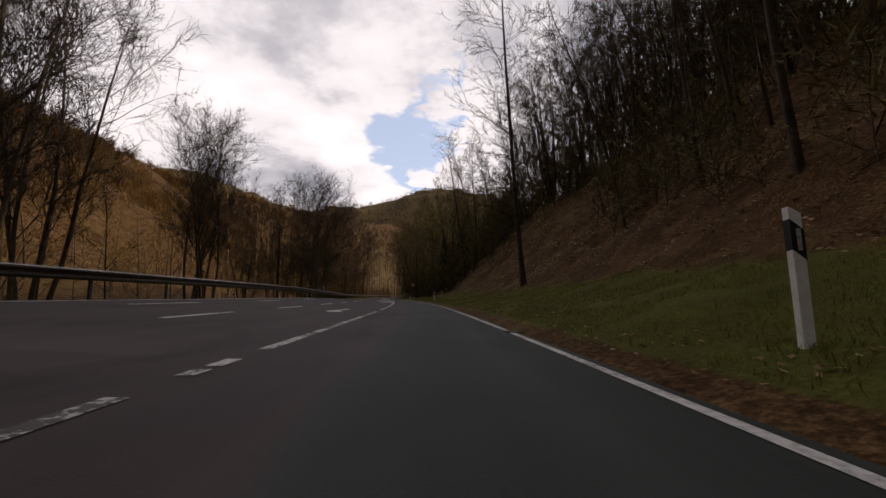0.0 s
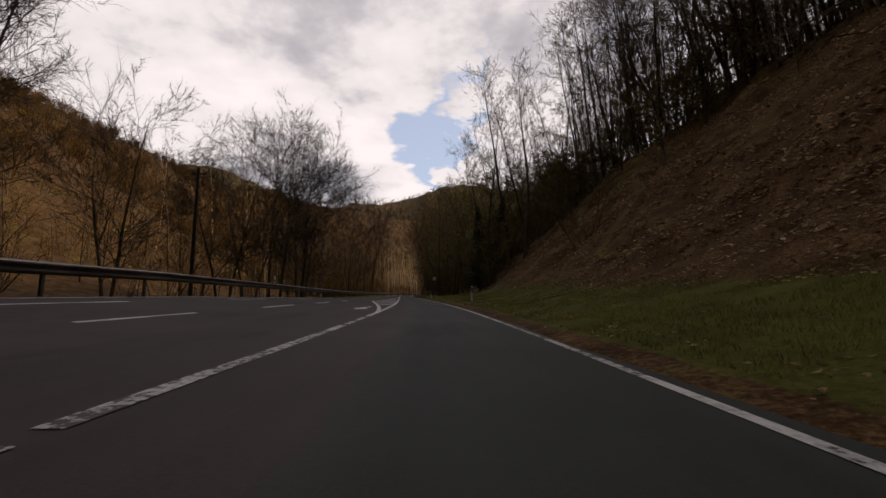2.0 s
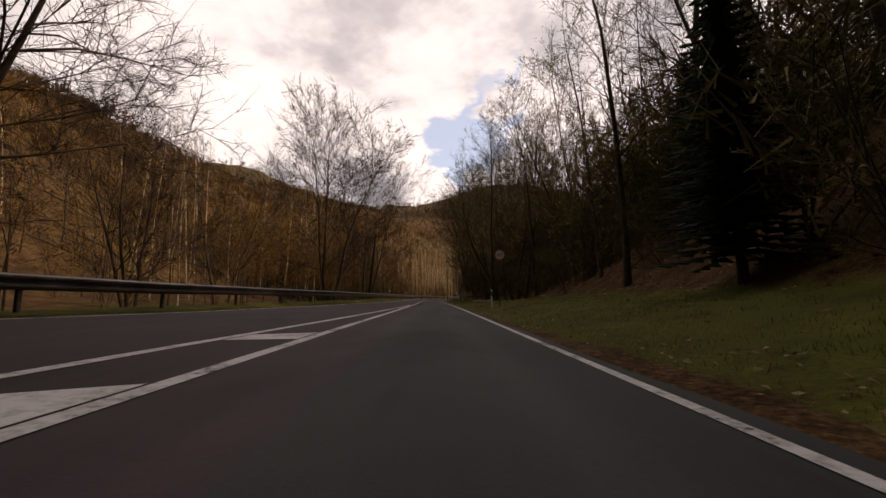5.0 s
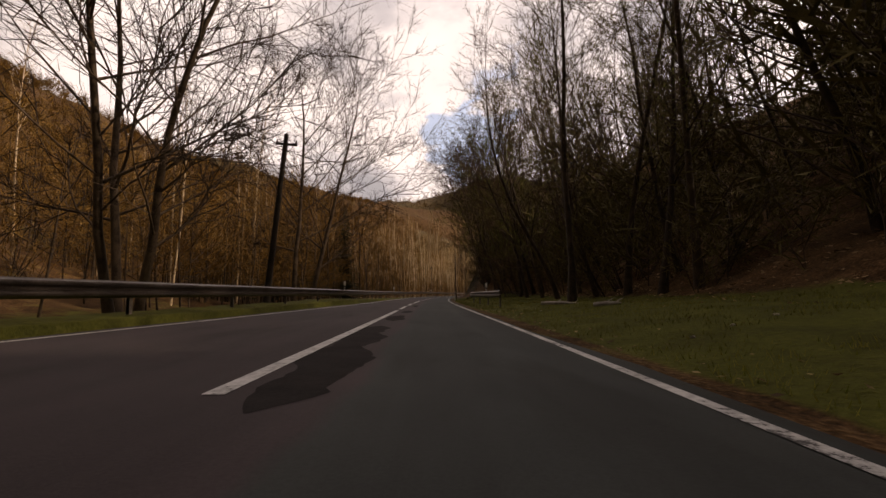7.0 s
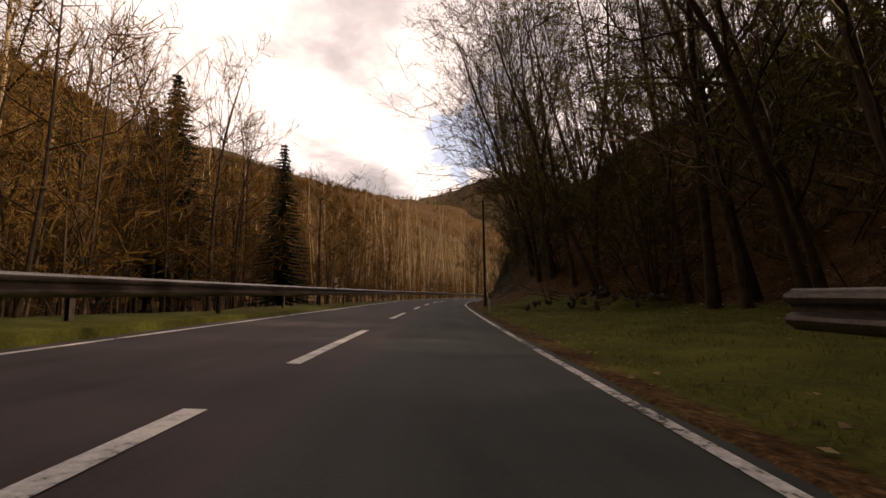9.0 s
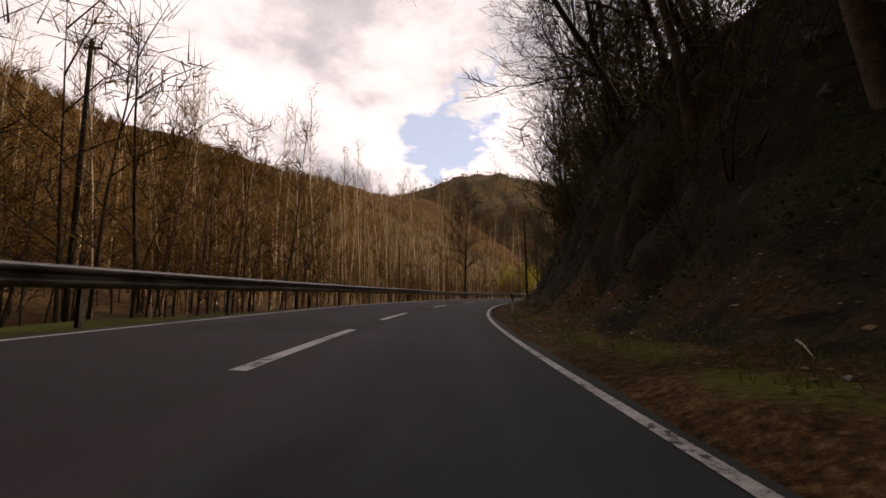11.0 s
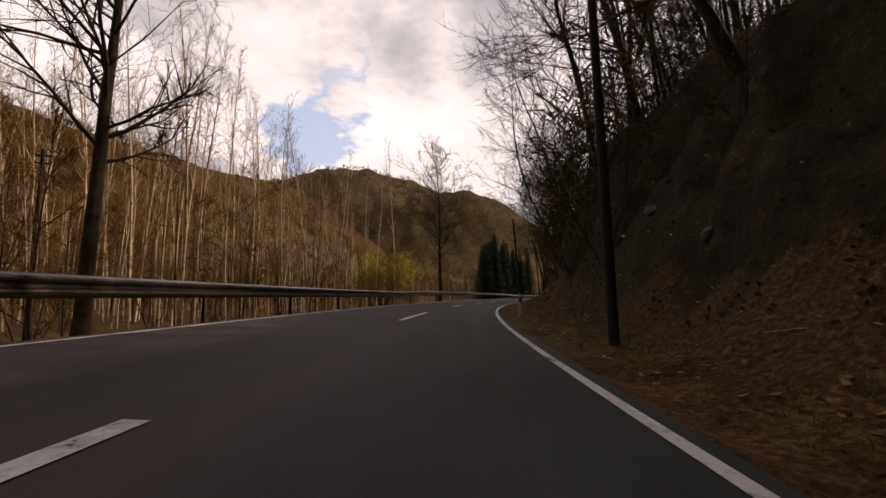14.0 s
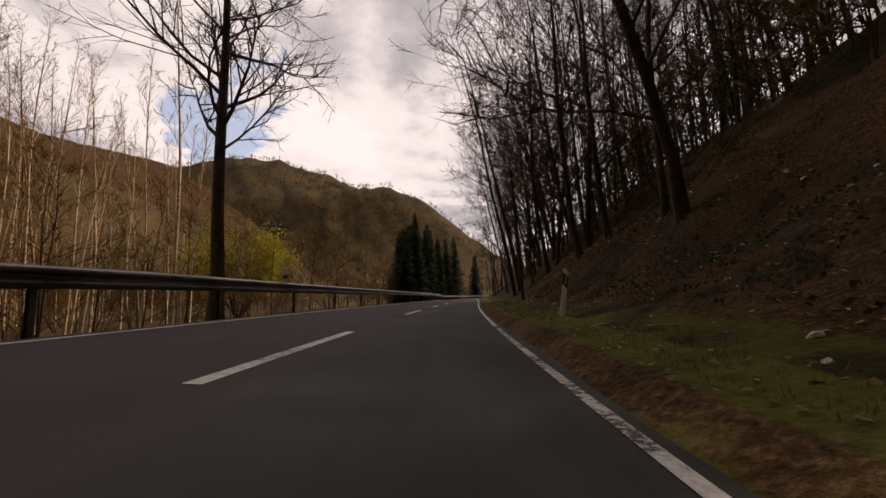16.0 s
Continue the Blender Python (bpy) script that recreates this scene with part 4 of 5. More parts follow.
for i in range(190):
    y = RNG.uniform(122, 205)
    x = float(edge_x(y)) - float(width(y)) - RNG.uniform(13, 45)
    wood.add(GOLD[i % 5], x, y, RNG.uniform(0.8, 1.4 if y < 172 else 1.0), 4)
for i in range(130):
    y = RNG.uniform(14, 78)
    foot, st, cr = float(table(y, FOOT)), math.tan(math.radians(float(table(y, STEEP)))), float(table(y, CREST))
    x, py = plan(y, -(foot + 0.75 * cr / st + RNG.uniform(0, 1) ** 1.5 * 22))
    wood.add((DEEP[i % 6], DEEP[(i + 1) % 6], SHRUB[i % 4])[i % 3], float(x), float(py), RNG.uniform(0.75, 1.1) * (1.2 if i % 3 == 2 else 1.0), 6, 6)
for i in range(34):
    y = RNG.uniform(86, 132)
    x, py = plan(y, -(float(table(y, FOOT)) + RNG.uniform(1.5, 17)))
    wood.add(SHRUB[i % 4], float(x), float(py), RNG.uniform(1.4, 2.3), 8, 4)
for i in range(60):
    y = RNG.uniform(136, 188)
    x = float(edge_x(y)) - float(width(y)) - RNG.uniform(9, 24)
    wood.add(GOLD[i % 5], x, y, RNG.uniform(0.9, 1.25), 4)
for i in range(56):
    y = RNG.uniform(10, 37)
    foot = float(table(y, FOOT))
    x, py = plan(y, -(foot + RNG.uniform(2, 13)))
    wood.add((SHRUB[i % 4], SHRUB[(i + 1) % 4], DEEP[i % 6])[i % 3], float(x), float(py), RNG.uniform(0.3, 0.8) if i % 3 < 2 else RNG.uniform(0.6, 0.9), 7, 4)
for i in range(26):
    y = RNG.uniform(62, 92)
    x, py = plan(y, -(float(table(y, FOOT)) + RNG.uniform(7, 26)))
    wood.add(DEEP[i % 6], float(x), float(py), RNG.uniform(0.65, 0.95), 5, 5)
for i in range(45):
    y = RNG.uniform(34, 82)
    foot, st, cr = float(table(y, FOOT)), math.tan(math.radians(float(table(y, STEEP)))), float(table(y, CREST))
    x, py = plan(y, -(foot + 0.85 * cr / st + RNG.uniform(-1, 9)))
    wood.add(SHRUB[i % 4], float(x), float(py), RNG.uniform(0.7, 1.5), 8, 5)
for i in range(90):
    y = RNG.uniform(228, 300)
    foot, st, cr = float(table(y, FOOT)), math.tan(math.radians(float(table(y, STEEP)))), float(table(y, CREST))
    x, py = plan(y, -(foot + RNG.uniform(0.55, 1.1) * cr / st + RNG.uniform(0, 5)))
    wood.add((SHRUB[i % 4], SHRUB[(i + 1) % 4], DEEP[i % 6])[i % 3], float(x), float(py), RNG.uniform(0.8, 1.5) if i % 3 < 2 else RNG.uniform(0.7, 0.95), 6, 5)
for i in range(80):
    y = RNG.uniform(262, 334)
    x, py = plan(y, -(float(table(y, FOOT)) + RNG.uniform(0, 1) ** 1.3 * 22))
    wood.add((DEEP[i % 6], SHRUB[i % 4])[i % 4 == 3], float(x), float(py), RNG.uniform(0.7, 1.05), 5, 4)
for i in range(110):
    y = RNG.uniform(0, 80)
    x, py = plan(y, -(float(table(y, FOOT)) + RNG.uniform(15, 42)))
    wood.add(DEEP[RNG.integers(6)], float(x), float(py), RNG.uniform(0.8, 1.15), 6)
for i in range(340):
    y = RNG.uniform(70, 156) if i < 200 else RNG.uniform(-5, 290)
    foot, cr = float(table(y, FOOT)), float(table(y, CREST))
    u = foot + RNG.uniform(0.5, 16) if i < 200 else foot + RNG.uniform(0.35, 1.5) * cr / math.tan(math.radians(float(table(y, STEEP))))
    x, py = plan(y, -u)
    wood.add(SHRUB[RNG.integers(4)], float(x), float(py), RNG.uniform(0.6, 1.3), 8)
for y, u, s in [(78, 6.4, 0.72), (84, 10.5, 0.75), (89, 12.0, 0.7)]:
    x, py = plan(y, -u)
    plant(SPRUCE[int(y) % 2], float(x), float(py), s * 0.8, 2, group="spruces on the slope")
for i in range(110):
    y = RNG.uniform(74, 152) if i < 60 else RNG.uniform(-5, 285)
    foot = float(table(y, FOOT))
    u = foot + (RNG.uniform(-0.3, 14) if i < 60 else RNG.uniform(4.5, 24))
    x, py = plan(y, -u)
    if i % 2:
        plant(UNDER[(i // 2) % 2], float(x), float(py), RNG.uniform(0.5, 1.0), 6, group="understorey of the slope")
    else:
        wood.add(UNDER[(i // 2) % 2], float(x), float(py), RNG.uniform(0.5, 1.0), 6)

# the edge of the wood, leaning over the bank
for y in np.concatenate([np.arange(16, 76, 2.5), np.arange(157, 300, 3.0)]):
    y = float(y) + RNG.uniform(-1.2, 1.2)
    foot, st, cr = float(table(y, FOOT)), math.tan(math.radians(float(table(y, STEEP)))), float(table(y, CREST))
    u = foot + cr * (0.12 if y > 250 else 0.8 if y > 30 else 0.5) / st + RNG.uniform(0, 3)
    x, py = plan(y, -u)
    plant_lean(OVER[RNG.integers(3)], float(x), float(py), RNG.uniform(0.8, 1.12), RNG.uniform(6, 17), "edge of the wood")
plant_lean(LARCH[0], 4.2, 33.8, 0.95, 4, "edge of the wood")
for y, u, s in [(262, 6.5, 1.1), (269, 5.6, 1.15), (277, 5.2, 1.1), (286, 5.5, 1.15), (205, 6.0, 1.0), (212, 6.5, 1.05), (176, 6.0, 1.0), (181, 6.5, 1.0), (152, 5.5, 1.1), (158, 5.0, 1.1), (140, 9.0, 1.15), (229, 5.5, 1.0), (236, 6.0, 1.1), (243, 6.5, 1.1), (122, 9.0, 1.0), (127, 8.0, 1.05), (131, 10.5, 1.1), (136, 7.5, 0.95), (147, 6.5, 1.05), (116, 11.0, 1.0), (108, 12.5, 1.0)]:
    x, py = plan(y, -u)
    plant_lean(OVER[RNG.integers(3)], float(x), float(py), s, 13, "edge of the wood")
for i in range(84):
    y = RNG.uniform(157, 184) if i < 40 else RNG.uniform(204, 266)
    foot, st, cr = float(table(y, FOOT)), math.tan(math.radians(float(table(y, STEEP)))), float(table(y, CREST))
    x, py = plan(y, -(foot + RNG.uniform(0.15, 0.95) * cr / st))
    plant(UNDER[i % 2], float(x), float(py), RNG.uniform(0.25, 0.6), 10, group="understorey of the slope")

# valley floor on the left: birches, thickets and sunlit trees
for i in range(170):
    x, y = (RNG.uniform(-85, -33), RNG.uniform(205, 318)) if i < 120 else (lambda q: (-3.5 - (q - 239) * RNG.uniform(0.10, 0.46), q))(RNG.uniform(268, 325))
    if i < 30 or i > 148:
        plant(PALE[i % 4], x, y, RNG.uniform(0.8, 1.1), 2.5, group="birch stand")
    else:
        wood.add(PALE[i % 4], x, y, RNG.uniform(0.8, 1.1), 2.5)
for i in range(56):
    y = RNG.uniform(238, 286)
    x = -12.9 - (y - 216) * RNG.uniform(0.2, 0.58)
    (plant(PALE[i % 4], x, y, RNG.uniform(0.95, 1.15), 3, group="birch stand") if i % 3 == 1 else wood.add((GOLD[i % 5], None, PALE[i % 4])[i % 3], x, y, RNG.uniform(0.9, 1.15), 3))
for i in range(34):
    y = RNG.uniform(246, 284)
    plant(PALE[i % 4], -20 - (y - 170) * RNG.uniform(0.13, 0.50), y, RNG.uniform(1.25, 1.55), 2.5, group="birch stand")
for i in range(9):
    plant(PALE[i % 4], RNG.uniform(-23, -14.5), RNG.uniform(256, 272), RNG.uniform(0.8, 1.0), 3, group="birch stand")
for i in range(26):
    plant((SUNNY[i % 3], SUNNY[(i + 1) % 3], PALE[i % 4])[i % 3], RNG.uniform(-54, -30), RNG.uniform(142, 170), RNG.uniform(1.0, 1.35), 3, group="trees of the valley floor")
for i in range(14):
    plant((PALE[i % 4], SUNNY[i % 3])[i % 2], RNG.uniform(-50, -36), RNG.uniform(184, 206), RNG.uniform(0.9, 1.15), 3, group="birch stand")
for i in range(40):
    y = RNG.uniform(95, 200)
    x = float(edge_x(y)) - RNG.uniform(20, 48)
    if i % 2:
        plant(PALE[i % 4], x, y, RNG.uniform(0.6, 0.95), 4, group="birch stand")
    else:
        wood.add(PALE[i % 4], x, y, RNG.uniform(0.6, 0.95), 4)
for i in range(110):
    y = RNG.uniform(5, 330)
    x = float(edge_x(y)) - float(width(y)) - RNG.uniform(11 if y < 150 else 14, 40)
    if i % 2:
        plant(BRUSH[i % 3], x, y, RNG.uniform(0.6, 1.15), 5, group="thickets of the valley floor")
    else:
        wood.add(BRUSH[i % 3], x, y, RNG.uniform(0.6, 1.15), 5)
for i in range(540):
    y = RNG.uniform(-8, 338)
    x = float(edge_x(y)) - float(width(y)) - (14 + RNG.uniform(0, 1) ** 1.3 * 85)
    if i % 34 == 0:
        plant(SUNNY[i % 3], x, y, RNG.uniform(0.65, 1.05), 4, group="trees of the valley floor")
    else:
        wood.add(GOLD[i % 5], x, y, RNG.uniform(0.5, 1.05), 4)
for x, y, s in [(-66.2, 180.8, 1.0), (-73, 171, 0.9), (-61, 163, 0.8), (-69, 159, 0.85), (-57, 175, 0.75), (-75, 189, 0.9), (-65, 149, 0.7), (-41, 156, 1.1), (-46, 158, 1.0), (-37, 165, 0.95), (-58, 140, 0.9)]:
    plant(SPRUCE[int(y) % 2], x, y, s, 2, group="spruces on the far bank")
for i in range(84):
    y = RNG.uniform(324, 386)
    x = -3.5 + (y - 239.4) * RNG.uniform(0.33, 0.60)
    if road_coords(x, y)[1] < float(width(y)) + 5.0:
        continue
    plant(SPRUCE[i % 2], x, y, RNG.uniform(0.95, 1.25), 1.5, group="spruce wood at the bend")
for i in range(70):
    y = RNG.uniform(56, 98)
    x, py = plan(y, -(float(table(y, FOOT)) + RNG.uniform(16, 44)))
    wood.add((DEEP[i % 6], SHRUB[i % 4])[i % 3 == 0], float(x), float(py), RNG.uniform(0.8, 1.15), 6)
wood.build("woodland", "dense leafless woods on slope and valley floor")


def yellow_bush():
    rng = np.random.default_rng(3)
    root = thing("willow", pose(-4.9, 312, ground_z(-4.9, 312)), "rounded willow in bright yellow-green leaf", "tree")
    pts = []
    for i in range(16):
        a = rng.uniform(0, 6.28)
        g = Grow(rng)
        p = g.path((0, 0, -0.3), (0.7 * math.cos(a), 0.7 * math.sin(a), 1.3), 7.5 * rng.uniform(0.7, 1.1), 6, 0.12, 0.02)
        g.tube(p, 0.09 * (1 - np.linspace(0, 0.85, 7)), 5)
        pts += p[4:].tolist()
        mesh_object("stem", g.v, g.f, BARK, root)
    v, f = leaf_cards(pts, rng, 6500, 0.16, 0.7)
    mesh_object("foliage", v, f, BLOSSOM, root)
    root.scale = (1.6, 1.6, 1.75)


yellow_bush()
for p in ROADSIDE + BROAD + SOLO + LARCH + OVER + TALL + SLOPE + LEAFING + PALE + BRUSH + UNDER + SUNNY + SPRUCE + DEEP + SHRUB + GOLD:
    drop_pattern(p)


def far_woods():
    """Bare crowns of the distant woods, as sheaves of fine upright slivers."""
    rng = np.random.default_rng(12)
    spots = []
    while len(spots) < 4600:
        y = rng.uniform(-20, 345)
        w = float(width(y))
        v = rng.uniform(0, 1) ** 0.8 * 200 + 45
        x, py = plan(y, w + v)
        spots.append((float(x), float(py), float(height(y, w + v))))
    while len(spots) < 7800:
        x, y = rng.uniform(-420, 330), rng.uniform(345, 800)
        z = float(far_height(np.array(x), np.array(y)))
        if z > 6 or rng.uniform() < 0.3:
            spots.append((x, y, z))
    while len(spots) < 12000:
        x, y = rng.uniform(-700, 700), rng.uniform(800, 1450)
        spots.append((x, y, float(far_height(np.array(x), np.array(y)))))
    V = []
    for i, (x, y, z) in enumerate(spots):
        k = 32 if i < 4600 else 16 if i < 7800 else 7
        grown = 1.0 if i < 7800 else 1.9
        tall, wide = rng.uniform(6, 9) * grown, rng.uniform(2.6, 4.0) * grown
        a, e = rng.uniform(0, 6.283, k), rng.uniform(-0.5, 1.0, k)
        c = np.sqrt(np.clip(1 - e * e, 0, 1)) * rng.uniform(0.6, 1.0, k)
        tip = np.stack([np.cos(a) * c * wide, np.sin(a) * c * wide, tall * (0.66 + 0.30 * e)], 1)
        root = tip * rng.uniform(0.0, 0.35, (k, 1)) + np.stack([np.zeros(k), np.zeros(k), tall * rng.uniform(0.05, 0.45, k)], 1)
        side = np.cross(tip - root, rng.normal(0, 1, (k, 3)))
        side *= (rng.uniform(0.05, 0.11, k) * (1.0 if i < 7800 else 5.0) / (np.linalg.norm(side, axis=1) + 1e-9))[:, None]
        o = np.array([x, y, z])
        V.append(np.stack([root - side + o, root + side + o, tip + o], 1).reshape(-1, 3))
    V = np.concatenate(V)
    F = np.arange(len(V)).reshape(-1, 3)
    ob = mesh_object("far_woods", V, F, HILL_BRUSH)
    tagged(ob, "brown leafless woods on the far hillsides", "woods", kind="stuff")


far_woods()


# ---- guard rails ----
def w_profile(flip=1):
    """Cross section of a corrugated beam: (out, up)."""
    p = [(0.0, 0.0), (0.018, 0.02), (0.07, 0.045), (0.078, 0.075), (0.07, 0.105), (0.015, 0.135), (0.012, 0.165), (0.018, 0.185), (0.07, 0.21), (0.078, 0.24), (0.07, 0.27), (0.018, 0.295), (0.0, 0.31)]
    return [(a * flip, b) for a, b in p]


RAIL_STEP = [(188, 0.0), (200, -0.09), (234, -0.09), (246, 0.07), (340, 0.07)]


def beam(ya, yb, offset, flip, parent, end_drop=0.0):
    """One beam length of the rail along the road, with sheet thickness."""
    n = 5
    prof = w_profile(flip)
    loop = prof + [(a - 0.006 * flip, b) for a, b in prof[::-1]]
    V, F = [], []
    for i in range(n):
        y = ya + (yb - ya) * i / (n - 1)
        d = float(offset(y))
        z0 = float(surface(y, d)) + (0.50 if flip < 0 else 0.49 + float(table(y, RAIL_STEP)))
        for a, b in loop:
            x, py = plan(y, d - a)
            V.append((x, py, z0 + b * 1.08))
    c = len(loop)
    for i in range(n - 1):
        for j in range(c):
            k = (j + 1) % c
            F.append((i * c + j, i * c + k, (i + 1) * c + k, (i + 1) * c + j))
    F += [tuple(range(c)), tuple(range((n - 1) * c, n * c))[::-1]]
    return mesh_object("rail_beam", V, F, STEEL, parent, smooth=False)


def rail_post(y, d, flip, parent, side):
    bm = bmesh.new()
    for sx in (-1, 1):
        box(bm, (0.006, 0.10, 1.0), pose(sx * 0.03, 0, 0.0))
    box(bm, (0.06, 0.006, 1.0), pose(0, 0.05, 0.0))
    box(bm, (0.10, 0.06, 0.2), pose(-0.03 * flip * side, 0, 0.40))
    x, py = plan(y, d)
    ob = part("post", bm, DULL_STEEL, parent)
    ob.matrix_world = pose(float(x), float(py), float(surface(y, d)) + 0.28, 0, 0, -math.degrees(math.atan(float(edge_turn(y)))))


def left_offset(y):
    return width(y) + 1.15


def build_left_rail():
    root = tagged(new("guard_rail"), "long galvanised steel guard rail on posts beside the opposite lane", "guard rail")
    y = -40.0
    while y < 380:
        beam(y, y + 4.02, left_offset, 1, root)
        rail_post(y + 0.1, float(left_offset(y)) + 0.05, 1, root, 1)
        y += 4.0


def build_right_rail():
    root = tagged(new("guard_rail"), "short dull steel guard rail on the grass verge", "guard rail")
    off = lambda y: np.interp(y, [115, 132], [-1.75, -1.6])
    y = 115.2
    while y < 129.0:
        beam(y, min(y + 4.02, 129.4), off, -1, root)
        rail_post(y + 0.4, float(off(y)) - 0.06, -1, root, -1)
        y += 4.0


build_left_rail()
build_right_rail()


# ---- delineator posts ----
def delineator_pattern():
    root = new("delineator_post")
    tagged(root, "white plastic delineator post with black band and reflector", "roadside post")
    bm = bmesh.new()
    # triangular hollow post with a slanted head
    sec = [(-0.052, -0.045), (0.052, -0.045), (0.04, 0.03), (0.0, 0.06), (-0.04, 0.03)]
    lo = [bm.verts.new((a, b, -0.4)) for a, b in sec]
    hi = [bm.verts.new((a, b, 0.93 + 0.07 * (0.5 - a / 0.12))) for a, b in sec]
    for i in range(5):
        bm.faces.new((lo[i], lo[(i + 1) % 5], hi[(i + 1) % 5], hi[i]))
    bm.faces.new(hi)
    bm.faces.new(lo[::-1])
    bmesh.ops.bevel(bm, geom=bm.edges[:], offset=0.006, segments=1, affect="EDGES")
    part("post", bm, WHITE, root)
    bm = bmesh.new()
    sec2 = [(a * 1.05, b * 1.05) for a, b in sec]
    lo = [bm.verts.new((a, b, 0.56 + 0.10 * (0.5 - a / 0.12))) for a, b in sec2]
    hi = [bm.verts.new((a, b, 0.80 + 0.10 * (0.5 - a / 0.12))) for a, b in sec2]
    for i in range(5):
        bm.faces.new((lo[i], lo[(i + 1) % 5], hi[(i + 1) % 5], hi[i]))
    bm.faces.new(hi)
    bm.faces.new(lo[::-1])
    band = part("band", bm, BLACK, root, "slanted black band")
    bm = bmesh.new()
    box(bm, (0.036, 0.012, 0.17), pose(0.0, -0.056, 0.73), 0.003)
    part("reflector", bm, REFLECT, band, "grey reflector strip")
    return root


def rail_marker_pattern():
    root = new("delineator_post")
    tagged(root, "short white delineator fixed on top of the guard rail", "roadside post")
    bm = bmesh.new()
    box(bm, (0.12, 0.05, 0.40), pose(0, 0, 0.33), 0.012)
    box(bm, (0.03, 0.02, 0.24), pose(0, 0, 0.08))
    part("post", bm, WHITE, root)
    bm = bmesh.new()
    box(bm, (0.123, 0.053, 0.10), pose(0, 0, 0.22, 0, 12))
    part("band", bm, BLACK, root, "black band")
    return root


def heading(y):
    return -math.degrees(math.atan(float(edge_turn(y))))


DEL, MARK = delineator_pattern(), rail_marker_pattern()
for x, y, lx, ly in [(1.74, 9.95, 2, -4), (-1.75, 55.3, 0, 0), (-6.82, 89.4, 1, -2), (-16.1, 145.8, 0, 0), (-17.85, 175.5, 0, 2), (-15.06, 198.0, 0, -1), (-8.2, 223.6, 0, 4), (2.45, 246.6, 1, 7)]:
    t, d = road_coords(x, y)
    copy_thing(DEL, pose(x, y, float(height(t, d)) + (0.10 if y < 12 else 0.01), lx, ly, heading(t)))
for y in (57.2, 121.0, 146.3, 182.0, 251.3):
    d = float(left_offset(y))
    x, py = plan(y, d - 0.02)
    copy_thing(MARK, pose(float(x), float(py), float(surface(y, d)) + 0.79 + float(table(y, RAIL_STEP)), 0, 0, heading(y)))
x, py = plan(120.0, -1.72)
copy_thing(MARK, pose(float(x), float(py), float(surface(120.0, -1.7)) + 0.79, 0, 0, heading(121)))
drop_pattern(DEL)
drop_pattern(MARK)


# ---- speed sign ----
def build_sign():
    x, y = -6.42, 90.1
    t, d = road_coords(x, y)
    z = float(height(t, d))
    root = thing("speed_sign", pose(x, y, z, 0, 0, heading(t)), "round red and white 60 speed limit sign on a grey tube", "traffic sign")
    bm = rod(bmesh.new(), 0.038, 0.038, 3.35, pose(0, 0.03, -0.3), 14)
    part("pole", bm, STEEL, root)
    bm = rod(bmesh.new(), 0.30, 0.30, 0.012, pose(0, -0.012, 2.75, 90, 0, 0), 48)
    plate = part("plate", bm, RED, root, "red rimmed round plate")
    bm = rod(bmesh.new(), 0.235, 0.235, 0.008, pose(0, -0.0215, 2.75, 90, 0, 0), 48)
    part("face", bm, SIGN_WHITE, plate, "white face")
    cu = bpy.data.curves.new("digits", "FONT")
    cu.body, cu.size, cu.align_x, cu.align_y, cu.extrude = "60", 0.30, "CENTER", "CENTER", 0.003
    tmp = bpy.data.objects.new("digits_text", cu)
    scene.collection.objects.link(tmp)
    bpy.context.view_layer.update()
    me = bpy.data.meshes.new_from_object(tmp.evaluated_get(bpy.context.evaluated_depsgraph_get()))
    bpy.data.objects.remove(tmp)
    me.materials.clear()
    me.materials.append(BLACK)
    ob = new("digits", me)
    ob.parent = plate
    ob.matrix_local = pose(0, -0.034, 2.75, 90, 0, 0)
    tagged(ob, "black digits 60")
    for zz in (2.63, 2.87):
        bm = box(bmesh.new(), (0.10, 0.02, 0.03), pose(0, 0.0, zz))
        part("bracket", bm, STEEL, root)


build_sign()


# ---- overhead line ----
def telegraph_pole(x, y, top, lean=(0, 0), arms=1, turn=0.0, girth=1.0):
    z = ground_z(x, y)
    h = top - z
    root = thing("telegraph_pole", pose(x, y, z, lean[0], lean[1], turn), "dark wooden overhead line pole with insulators", "utility pole", "poles of the overhead line")
    g = Grow(np.random.default_rng(1))
    g.tube([(0, 0, -0.6), (0, 0, h * 0.5), (0, 0, h)], (0.13 * girth, 0.11 * girth, 0.09 * girth), 10)
    mesh_object("pole", g.v, g.f, POLEWOOD, root, smooth=True)
    bm = bmesh.new()
    rod(bm, 0.095 * girth, 0.02, 0.10, pose(0, 0, h - 0.01), 10)
    part("cap", bm, POLEWOOD, root)
    for a in range(arms):
        bm = box(bmesh.new(), (0.9, 0.08, 0.10), pose(0, 0.12, h - 0.35 - 0.5 * a), 0.01)
        arm = part("crossarm", bm, POLEWOOD, root)
        for sx in (-0.4, 0.4):
            bm = rod(bmesh.new(), 0.04, 0.03, 0.13, pose(sx, 0.12, h - 0.29 - 0.5 * a), 8)
            part("insulator", bm, CERAMIC, arm)
    return root


POLES = [(-19.3, 54.7, 8.6, 1), (-20.1, 111.2, 7.3, 1), (-38, 176, 13.0, 1), (-34, 240, 10.3, 2)]
for x, y, top, arms in POLES:
    telegraph_pole(x, y, top, (0, 5 if y == 111.2 else 0), arms, 8)
for x, y, top in [(-16.5, 151.2, 6.4), (-15.3, 191.7, 6.6), (-11.4, 213.0, 7.8), (-3.1, 235.0, 5.9), (10.1, 259.0, 7.6)]:
    telegraph_pole(x, y, top, (0, -4.0 if y > 230 else -1.0), 0, 0, 0.62)


